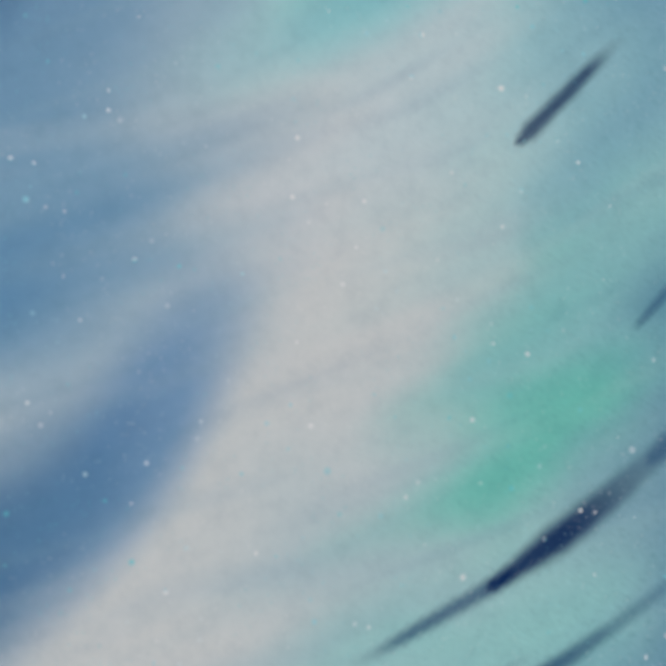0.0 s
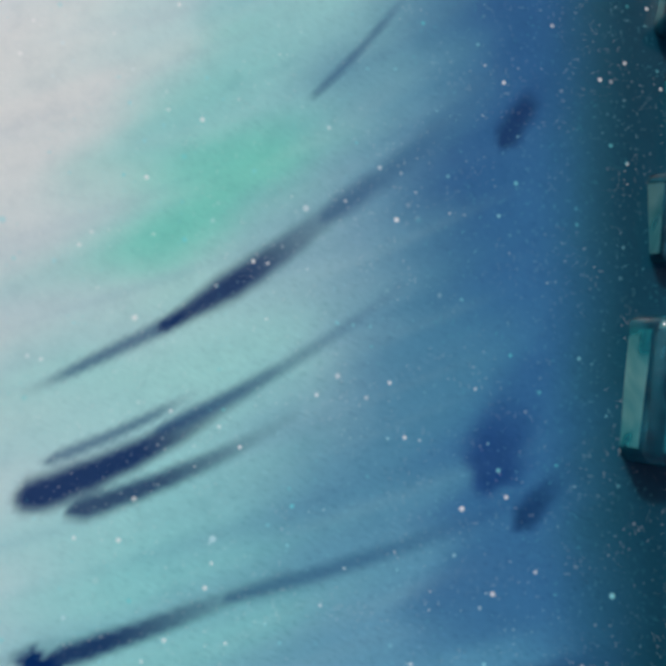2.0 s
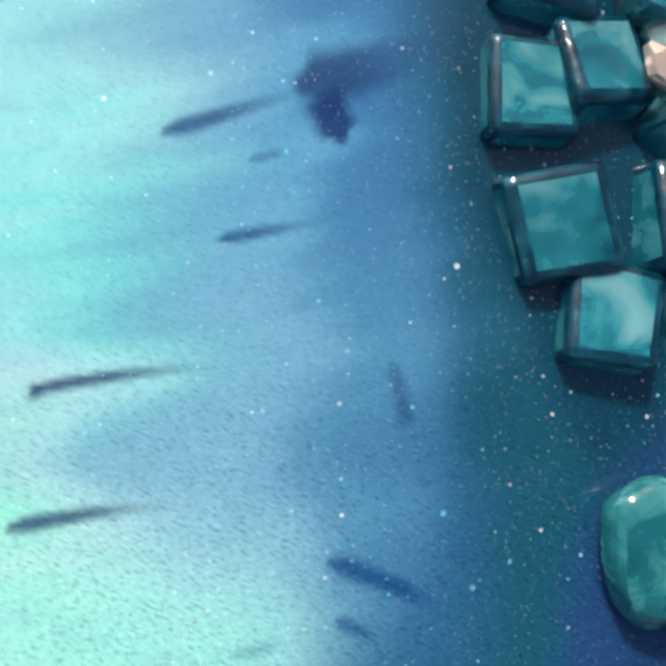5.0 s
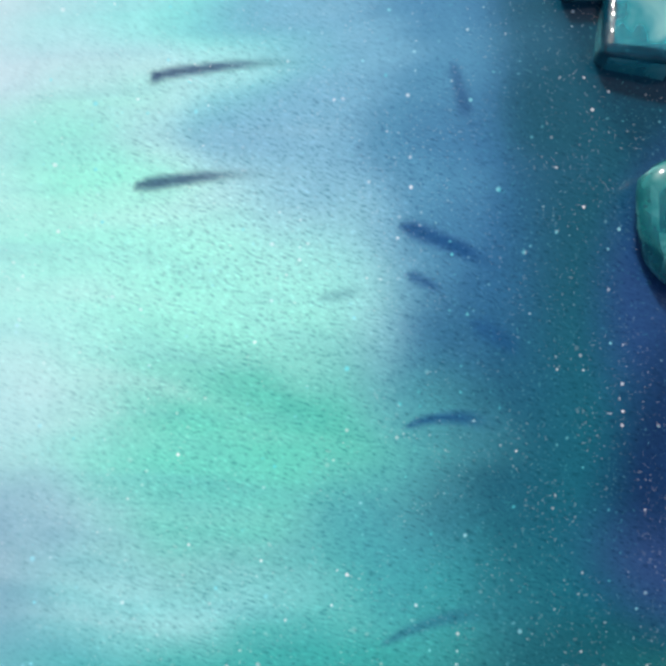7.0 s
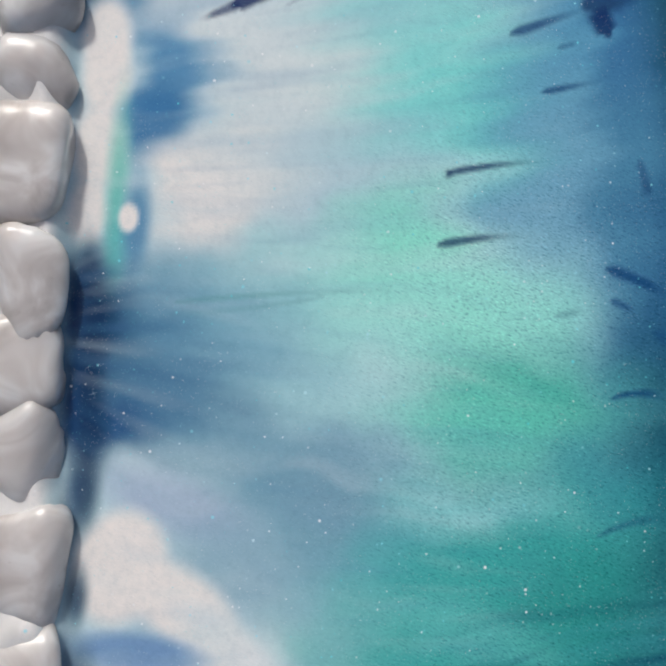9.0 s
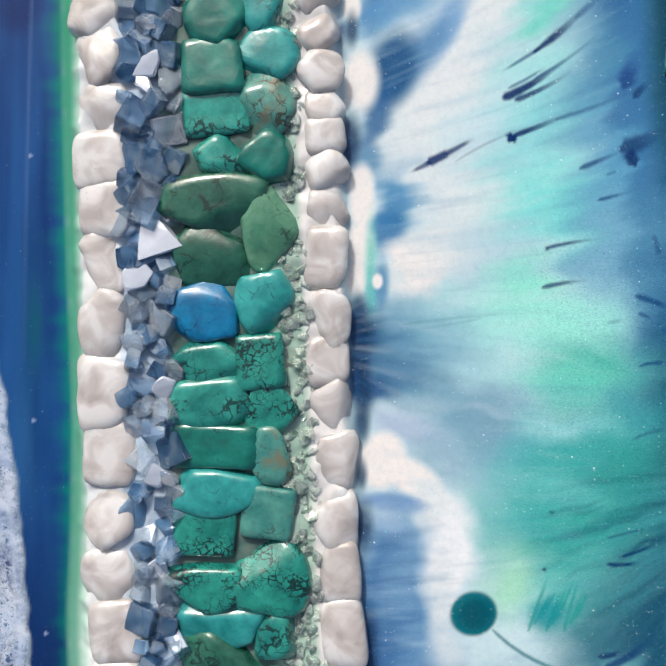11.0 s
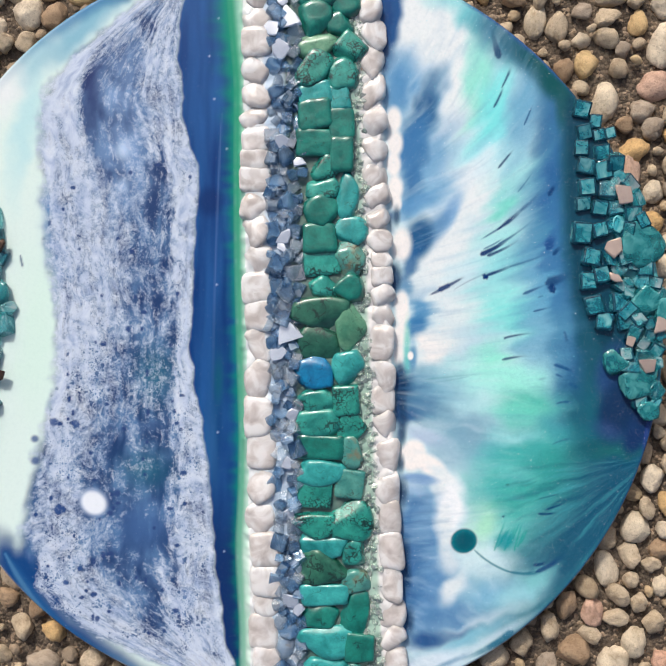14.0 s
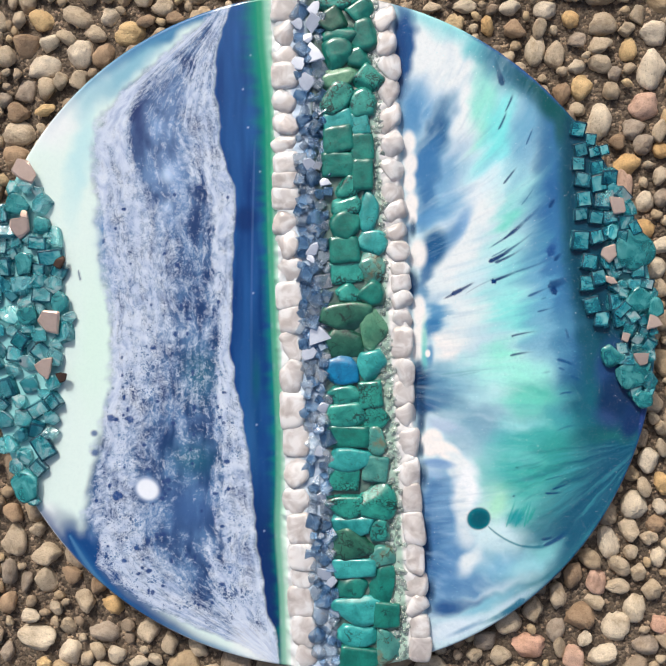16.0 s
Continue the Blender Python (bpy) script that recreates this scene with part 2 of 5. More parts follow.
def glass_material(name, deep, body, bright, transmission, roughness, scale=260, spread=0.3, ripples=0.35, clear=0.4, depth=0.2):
    """Glass with swirled tones that paint in its inner reflections; each piece takes its own tone. Its surface shines
    by Fresnel's law.
    """
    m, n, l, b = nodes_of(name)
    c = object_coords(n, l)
    # each facet's facing shifts its tone: inner dark and bright put into the colour
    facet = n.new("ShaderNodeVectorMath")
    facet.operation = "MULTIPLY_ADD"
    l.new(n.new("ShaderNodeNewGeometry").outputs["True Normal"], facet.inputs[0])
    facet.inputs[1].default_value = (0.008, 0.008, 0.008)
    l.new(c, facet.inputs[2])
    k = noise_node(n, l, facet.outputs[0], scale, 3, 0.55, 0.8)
    info = n.new("ShaderNodeObjectInfo")
    tone = ramp(n, l, info.outputs["Random"], [(0.0, (1 - spread, 1 - spread * 0.85, 1 - spread * 0.7)), (1.0, (1 + spread * 0.4, 1 + spread * 0.35, 1 + spread * 0.35))]).outputs[0]
    col = ramp(n, l, k.outputs["Fac"], [(0.30, deep), (0.48, body), (0.68, bright)]).outputs[0]
    col = mix(n, l, 1.0, col, tone, "MULTIPLY")
    l.new(col, b.inputs["Base Color"])
    b.inputs["Transmission Weight"].default_value = transmission
    b.inputs["Roughness"].default_value = max(roughness, 0.04)
    b.inputs["IOR"].default_value = 1.42
    b.inputs["Specular IOR Level"].default_value = 0.2
    seen = n.new("ShaderNodeBsdfTransparent")
    pane = ramp(n, l, k.outputs["Fac"], [(0.3, tuple(x ** depth for x in deep)), (0.6, tuple(x ** (depth * 0.7) for x in body))]).outputs[0]
    l.new(mix(n, l, 0.6, pane, mix(n, l, 1.0, pane, tone, "MULTIPLY")), seen.inputs[0])
    both = n.new("ShaderNodeMixShader")
    both.inputs[0].default_value = clear
    l.new(b.outputs[0], both.inputs[1])
    l.new(seen.outputs[0], both.inputs[2])
    gloss = n.new("ShaderNodeBsdfGlossy")
    gloss.inputs["Roughness"].default_value = roughness
    fresnel = n.new("ShaderNodeFresnel")
    fresnel.inputs["IOR"].default_value = 1.5
    top = n.new("ShaderNodeMixShader")
    l.new(fresnel.outputs[0], top.inputs[0])
    l.new(both.outputs[0], top.inputs[1])
    l.new(gloss.outputs[0], top.inputs[2])
    l.new(top.outputs[0], n["Material Output"].inputs["Surface"])
    ripple = noise_node(n, l, c, 330, 2, 0.5)
    bump(n, l, b, ripple.outputs["Fac"], ripples, 0.0012)
    l.new(b.inputs["Normal"].links[0].from_socket, gloss.inputs["Normal"])
    return m


def quartz_material():
    """Milky quartz: light wanders inside, with grey veils and a wet gloss. The veils' contrast also paints in the
    uneven light within.
    """
    m, n, l, b = nodes_of("milky_quartz")
    c = object_coords(n, l)
    veil = noise_node(n, l, c, 150, 3, 0.5, 0.8)
    fleck = noise_node(n, l, c, 620, 3, 0.6, 0.6)
    col = ramp(n, l, veil.outputs["Fac"], [(0.32, lin(196, 187, 182)), (0.48, lin(222, 215, 211)), (0.62, lin(246, 242, 240))]).outputs[0]
    col = mix(n, l, 1.0, col, ramp(n, l, fleck.outputs["Fac"], [(0.24, (0.80, 0.78, 0.76)), (0.33, (1, 1, 1))]).outputs[0], "MULTIPLY")
    l.new(col, b.inputs["Base Color"])
    b.inputs["Subsurface Weight"].default_value = 0.55
    b.inputs["Subsurface Radius"].default_value = (1.0, 0.9, 0.85)
    b.inputs["Subsurface Scale"].default_value = 0.004
    b.inputs["Roughness"].default_value = 0.3
    b.inputs["Coat Weight"].default_value = 0.8
    b.inputs["Coat Roughness"].default_value = 0.05
    b.inputs["Transmission Weight"].default_value = 0.2
    bump(n, l, b, veil.outputs["Fac"], 0.06, 0.001)
    return m


def plain_rock(name, stops, grain_size=0.011, relief=0.8, roughness=0.8):
    """Pebble stone: each pebble takes its own tone."""
    m, n, l, b = nodes_of(name)
    c = object_coords(n, l)
    info = n.new("ShaderNodeObjectInfo")
    isl = n.new("ShaderNodeNewGeometry")
    pick = calc(n, l, "FRACT", calc(n, l, "ADD", info.outputs["Random"], isl.outputs["Random Per Island"]))
    col = ramp(n, l, pick, stops).outputs[0]
    blot = noise_node(n, l, c, 190 * grain_size, 4, 0.65)
    tone = ramp(n, l, blot.outputs["Fac"], [(0.28, (0.55, 0.50, 0.44)), (0.5, (0.84, 0.82, 0.79)), (0.8, (1.06, 1.04, 1.0))]).outputs[0]
    col = mix(n, l, 1.0, col, tone, "MULTIPLY")
    fine = noise_node(n, l, c, 1400 * grain_size, 4, 0.7)
    speck = ramp(n, l, fine.outputs["Fac"], [(0.28, (0.6, 0.57, 0.54)), (0.45, (1, 1, 1)), (0.75, (1.12, 1.12, 1.12))]).outputs[0]
    col = mix(n, l, 1.0, col, speck, "MULTIPLY")
    l.new(col, b.inputs["Base Color"])
    b.inputs["Roughness"].default_value = roughness
    pits = noise_node(n, l, c, 420 * grain_size, 4, 0.65)
    bump(n, l, b, calc(n, l, "ADD", calc(n, l, "MULTIPLY", fine.outputs["Fac"], 0.5), pits.outputs["Fac"]), relief, 0.0014)
    return m


def mortar_material():
    m, n, l, b = nodes_of("sandy_mortar")
    c = n.new("ShaderNodeTexCoord").outputs["Object"]
    big = noise_node(n, l, c, 45, 4, 0.6)
    col = ramp(n, l, big.outputs["Fac"], [(0.3, lin(106, 92, 78)), (0.7, lin(140, 124, 106))]).outputs[0]
    v = n.new("ShaderNodeTexVoronoi")
    v.inputs["Scale"].default_value = 760
    l.new(c, v.inputs["Vector"])
    sand = n.new("ShaderNodeSeparateColor")
    l.new(v.outputs["Color"], sand.inputs[0])
    grit = ramp(n, l, sand.outputs[0], [(0.0, (0.4, 0.38, 0.36)), (0.55, (0.9, 0.88, 0.85)), (0.82, (1.2, 1.15, 1.08)), (0.9, (2.6, 2.5, 2.3)), (1.0, (3.2, 3.0, 2.8))]).outputs[0]
    col = mix(n, l, 0.7, col, grit, "MULTIPLY")
    fine = noise_node(n, l, c, 1500, 4, 0.7)
    col = mix(n, l, 1.0, col, ramp(n, l, fine.outputs["Fac"], [(0.3, (0.6, 0.6, 0.6)), (0.7, (1.2, 1.2, 1.2))]).outputs[0], "MULTIPLY")
    l.new(col, b.inputs["Base Color"])
    b.inputs["Roughness"].default_value = 0.95
    height = calc(n, l, "ADD", fine.outputs["Fac"], calc(n, l, "MULTIPLY", v.outputs["Distance"], -1.2))
    # farther off the pebbles are part of the ground's own surface
    far = n.new("ShaderNodeVectorMath")
    far.operation = "LENGTH"
    l.new(c, far.inputs[0])
    out = calc(n, l, "MULTIPLY", calc(n, l, "SUBTRACT", far.outputs["Value"], 0.44), 12.0, clamp=True)
    stone = n.new("ShaderNodeTexVoronoi")
    stone.inputs["Scale"].default_value = 62
    l.new(c, stone.inputs["Vector"])
    own = n.new("ShaderNodeSeparateColor")
    l.new(stone.outputs["Color"], own.inputs[0])
    tint = ramp(n, l, own.outputs[0], [(0.0, lin(150, 130, 104)), (0.4, lin(186, 168, 140)), (0.7, lin(166, 146, 122)), (1.0, lin(196, 170, 130))]).outputs[0]
    tint = mix(n, l, 1.0, tint, ramp(n, l, fine.outputs["Fac"], [(0.3, (0.7, 0.7, 0.7)), (0.7, (1.1, 1.1, 1.1))]).outputs[0], "MULTIPLY")
    body = calc(n, l, "MULTIPLY", calc(n, l, "SUBTRACT", 0.62, stone.outputs["Distance"]), 8.0, clamp=True)
    col = mix(n, l, calc(n, l, "MULTIPLY", out, body), col, tint)
    l.new(col, b.inputs["Base Color"])
    bump(n, l, b, height, 0.9, 0.0015)
    return m


def mirror_material(name, colour):
    m, n, l, b = nodes_of(name)
    c = object_coords(n, l)
    k = noise_node(n, l, c, 300, 3, 0.6)
    l.new(ramp(n, l, k.outputs["Fac"], [(0.3, tuple(x * 0.85 for x in colour)), (0.7, colour)]).outputs[0], b.inputs["Base Color"])
    b.inputs["Metallic"].default_value, b.inputs["Roughness"].default_value = 0.55, 0.12
    return m


RESIN = resin_material()
TURQ = {
    "plain": stone_material("turquoise_plain", lin(4, 88, 78), lin(28, 132, 116), lin(10, 50, 48), 0.12, 200),
    "veined": stone_material("turquoise_veined", lin(20, 112, 104), lin(60, 164, 148), lin(16, 40, 38), 0.42, 360),
    "speckled": stone_material("turquoise_speckled", lin(14, 108, 98), lin(52, 160, 142), lin(8, 18, 20), 0.52, 560),
    "dark": stone_material("turquoise_dark_green", lin(16, 70, 56), lin(52, 112, 90), lin(14, 38, 32), 0.36, 280),
    "light": stone_material("turquoise_light", lin(24, 124, 122), lin(64, 172, 168), lin(28, 72, 70), 0.2, 250),
    "blue": stone_material("turquoise_blue", lin(0, 86, 132), lin(6, 130, 178), lin(4, 50, 86), 0.15, 260),
    "rusty": stone_material("turquoise_rusty", lin(46, 122, 116), lin(92, 158, 144), lin(60, 54, 38), 0.36, 320, 1.0),
    "pale": stone_material("turquoise_pale_green", lin(62, 122, 96), lin(112, 162, 128), lin(42, 74, 58), 0.28, 260),
}
QUARTZ = quartz_material()
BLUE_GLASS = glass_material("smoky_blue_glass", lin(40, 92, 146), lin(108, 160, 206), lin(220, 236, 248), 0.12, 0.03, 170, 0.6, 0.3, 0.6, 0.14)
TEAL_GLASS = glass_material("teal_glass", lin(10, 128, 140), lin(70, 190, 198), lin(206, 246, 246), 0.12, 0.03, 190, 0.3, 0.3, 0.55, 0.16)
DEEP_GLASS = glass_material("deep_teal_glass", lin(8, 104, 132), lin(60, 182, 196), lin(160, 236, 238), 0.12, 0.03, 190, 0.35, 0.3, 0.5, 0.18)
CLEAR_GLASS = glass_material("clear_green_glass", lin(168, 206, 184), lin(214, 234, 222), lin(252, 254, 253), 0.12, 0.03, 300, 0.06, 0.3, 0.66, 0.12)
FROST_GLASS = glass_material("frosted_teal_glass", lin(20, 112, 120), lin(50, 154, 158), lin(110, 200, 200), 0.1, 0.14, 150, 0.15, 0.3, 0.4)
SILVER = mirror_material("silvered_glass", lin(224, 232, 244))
# paler mixes: glints put into the colour of scattered pieces
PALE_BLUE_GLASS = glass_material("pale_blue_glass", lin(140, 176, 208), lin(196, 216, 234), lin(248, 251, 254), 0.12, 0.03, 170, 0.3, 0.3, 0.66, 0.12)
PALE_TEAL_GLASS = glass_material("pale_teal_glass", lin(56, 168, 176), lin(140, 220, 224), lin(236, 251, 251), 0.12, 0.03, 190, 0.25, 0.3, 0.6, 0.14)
# dark colour for bevels, painted in place of dark refraction at the edges
EDGE_DARK = glass_material("painted_dark_edge", lin(8, 44, 66), lin(16, 78, 100), lin(50, 130, 150), 0.2, 0.05, 300, 0.2, 0.35, 0.3)
COPPER = mirror_material("copper_tinted_mirror", lin(218, 194, 178))
SMOKY = mirror_material("smoky_mirror", lin(84, 66, 56))
PEBBLE = plain_rock("river_pebble", [(0.0, lin(176, 156, 130)), (0.2, lin(204, 184, 156)), (0.4, lin(216, 200, 176)), (0.55, lin(180, 162, 140)), (0.7, lin(214, 188, 146)), (0.85, lin(156, 138, 118)), (1.0, lin(198, 180, 156))])
LOOSE = plain_rock("loose_pebble", [(0.0, lin(176, 156, 130)), (0.3, lin(210, 192, 164)), (0.6, lin(178, 160, 138)), (0.8, lin(214, 188, 146)), (1.0, lin(160, 142, 122))], 1.0)
TONED = {
    "buff": plain_rock("buff_pebble", [(0.0, lin(220, 204, 178)), (1.0, lin(234, 220, 198))]),
    "tan": plain_rock("tan_pebble", [(0.0, lin(194, 176, 150)), (1.0, lin(212, 194, 168))]),
    "ochre": plain_rock("ochre_pebble", [(0.0, lin(218, 178, 122)), (1.0, lin(226, 196, 146))]),
    "grey": plain_rock("grey_pebble", [(0.0, lin(164, 150, 134)), (1.0, lin(188, 172, 154))]),
    "pink": plain_rock("pink_pebble", [(0.0, lin(222, 178, 154)), (1.0, lin(214, 182, 162))]),
    "brown": plain_rock("brown_pebble", [(0.0, lin(168, 142, 114)), (1.0, lin(188, 160, 130))]),
}
MORTAR = mortar_material()


# ---------- mesh helpers ----------
def part(name, bm, material, parent, label="", smooth_shade=True):
    me = bpy.data.meshes.new(name)
    bm.to_mesh(me)
    bm.free()
    me.materials.append(material)
    if smooth_shade:
        me.polygons.foreach_set("use_smooth", [True] * len(me.polygons))
    ob = new(name, me)
    ob.parent = parent
    if label:
        ob["label"] = label
    return ob


SPHERES = {}


def sphere_dirs(level):
    if level not in SPHERES:
        bm = bmesh.new()
        bmesh.ops.create_icosphere(bm, subdivisions=level, radius=1.0)
        SPHERES[level] = (np.array([v.co[:] for v in bm.verts]), [[v.index for v in f.verts] for f in bm.faces])
        bm.free()
    return SPHERES[level]


def rock(seed, size, power=8.0, planes=14, level=3, flat=0.0, dents=0.03, box=0.0):
    """Rounded polyhedron: soft meeting of random planes. size: full width, depth, height in metres."""
    rng = np.random.RandomState(seed)
    d, faces = sphere_dirs(level)
    nrm = rng.normal(size=(planes, 3))
    nrm /= np.linalg.norm(nrm, axis=1)[:, None]
    h = rng.uniform(0.82, 1.05, planes)
    if box:
        axes = np.vstack([np.eye(3), -np.eye(3)]) + rng.normal(scale=0.06, size=(6, 3))
        axes /= np.linalg.norm(axes, axis=1)[:, None]
        nrm, h = np.vstack([axes, nrm[:3]]), np.r_[np.full(6, 0.8), np.full(3, 1.12 + 0.1 * (1 - box))]
    elif flat:
        nrm = np.vstack([nrm, [0, 0, 1.0]])
        h = np.r_[h, 1 - flat]
    g = np.maximum(d @ nrm.T / h, 0) ** power
    r = np.maximum(g.sum(1), 1e-6) ** (-1 / power)
    r = np.minimum(r, 1.35)
    p = d * r[:, None]
    if dents:
        ph = rng.rand(3) * 50
        p *= (1 + dents * grain(d[:, 0] * 2.2 + ph[0], d[:, 1] * 2.2 + d[:, 2] * 1.7 + ph[1], seed % 97, 2))[:, None]
    p -= (p.max(0) + p.min(0)) / 2
    p *= np.array(size) / (p.max(0) - p.min(0))
    return p, faces


def mesh_of(name, verts, faces, material, smooth_shade=True):
    me = bpy.data.meshes.new(name)
    me.from_pydata(verts, [], faces)
    me.materials.append(material)
    if smooth_shade:
        me.polygons.foreach_set("use_smooth", [True] * len(me.polygons))
    return me


def piece(name, me, parent, m, label=""):
    ob = new(name, me)
    ob.parent = parent
    ob.matrix_basis = m
    if label:
        ob["label"] = label
    return ob


def shard(rng, size, thick, low=5, high=8, ragged=0.36):
    """Broken glass: the hull of a few random points, with sharp edges."""
    bm = bmesh.new()
    n = rng.randint(low, high)
    for k in range(n):
        a = 2 * math.pi * (k + rng.uniform(-0.3, 0.3)) / n
        r = rng.uniform(ragged, 0.58) * size
        for z in (-0.5, 0.5):
            s = rng.uniform(0.75, 1.05)
            bm.verts.new((r * s * math.cos(a), r * s * math.sin(a), z * thick * rng.uniform(0.6, 1.1)))
    hull = bmesh.ops.convex_hull(bm, input=bm.verts)
    loose = [g for g in hull["geom_interior"] + hull["geom_unused"] if isinstance(g, bmesh.types.BMVert)]
    bmesh.ops.delete(bm, geom=list(set(loose)), context="VERTS")
    bmesh.ops.bevel(bm, geom=bm.edges[:], offset=size * 0.035, segments=1, affect="EDGES", clamp_overlap=True)
    return bm


def cube_bm(rng, w, d, h, soft=0.11):
    """A moulded glass cube: slightly skewed, with soft bevels."""
    bm = bmesh.new()
    bmesh.ops.create_cube(bm, size=1.0)
    for vert in bm.verts:
        k = 0.93 if vert.co.z > 0 else 1.0
        vert.co.x = vert.co.x * k * w * rng.uniform(0.93, 1.07)
        vert.co.y = vert.co.y * k * d * rng.uniform(0.93, 1.07)
        vert.co.z *= h * rng.uniform(0.95, 1.05)
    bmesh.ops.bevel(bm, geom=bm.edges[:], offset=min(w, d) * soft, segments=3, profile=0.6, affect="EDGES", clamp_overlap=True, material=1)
    return bm


# ---------- the ground ----------
ground_bm = bmesh.new()
bmesh.ops.create_grid(ground_bm, x_segments=4, y_segments=4, size=40.0)
ground = part("ground", ground_bm, MORTAR, None)
tagged(ground, "brown sandy mortar bed of exposed pebble paving", "ground", kind="structure")


# ---------- the resin disc: pigment poured on a fine sheet ----------
art = new("resin_art_disc")
tagged(art, "round blue, white and turquoise resin disc with rows of stones", "wall art")


def disc_sheet():
    us = np.concatenate([np.arange(-70, 700, 2.6), np.arange(700, 885, 6.0), np.arange(885, 1590, 1.8)])
    vs = np.arange(-40, 1640, 2.0)
    U, V = np.meshgrid(us, vs)
    m = np.array(SHEET)
    w = m[2, 0] * U + m[2, 1] * V + m[2, 2]
    X, Y = (m[0, 0] * U + m[0, 1] * V + m[0, 2]) / w, (m[1, 0] * U + m[1, 1] * V + m[1, 2]) / w
    R, A = np.hypot(X, Y), np.arctan2(Y, X)
    edge = rim(A)
    inside = R <= edge
    nv, nu = U.shape
    quad = inside[:-1, :-1] | inside[1:, :-1] | inside[:-1, 1:] | inside[1:, 1:]
    out = ~inside
    X, Y = np.where(out, np.cos(A) * edge, X), np.where(out, np.sin(A) * edge, Y)
    R = np.minimum(R, edge)
    idx = np.arange(nv * nu).reshape(nv, nu)
    q = np.stack([idx[1:, :-1][quad], idx[1:, 1:][quad], idx[:-1, 1:][quad], idx[:-1, :-1][quad]], 1)
    used = np.unique(q)
    back = np.full(nv * nu, -1)
    back[used] = np.arange(len(used))
    q = back[q]
    x, y, r, e = X.ravel()[used], Y.ravel()[used], R.ravel()[used], edge.ravel()[used]
    fall = np.clip((r - (e - 0.0016)) / 0.0016, 0, 1)
    z = TOP - 0.0013 * (1 - np.sqrt(np.maximum(1 - fall ** 2, 0)))
    u, v = sheet(x, y)
    left = np.interp(v, [0, 400, 800, 1200, 1550], [640, 644, 654, 668, 682]) + 5 * grain(v * 0.03, u * 0, 51, 2)
    right = np.interp(v, [0, 400, 700, 1000, 1300, 1550], [926, 944, 964, 978, 996, 1010]) + 5 * grain(v * 0.03, u * 0, 52, 2)
    z += 0.0028 * smooth(-8, 14, u - left) * smooth(6, -12, u - right) * (1 - fall) * (1 + 0.25 * grain(u * 0.03, v * 0.03, 53, 2))
    return x, y, z, q


# colours of the pigments
WHITE, TEAL, STEEL, DEEP = lin(229, 232, 233), lin(30, 156, 146), lin(90, 146, 180), lin(18, 70, 122)
NAVY, INK, BOTTLE, PALE = lin(12, 48, 98), lin(2, 42, 98), lin(8, 78, 86), lin(178, 214, 220)
MILK, SEA = lin(215, 233, 227), lin(20, 66, 122)


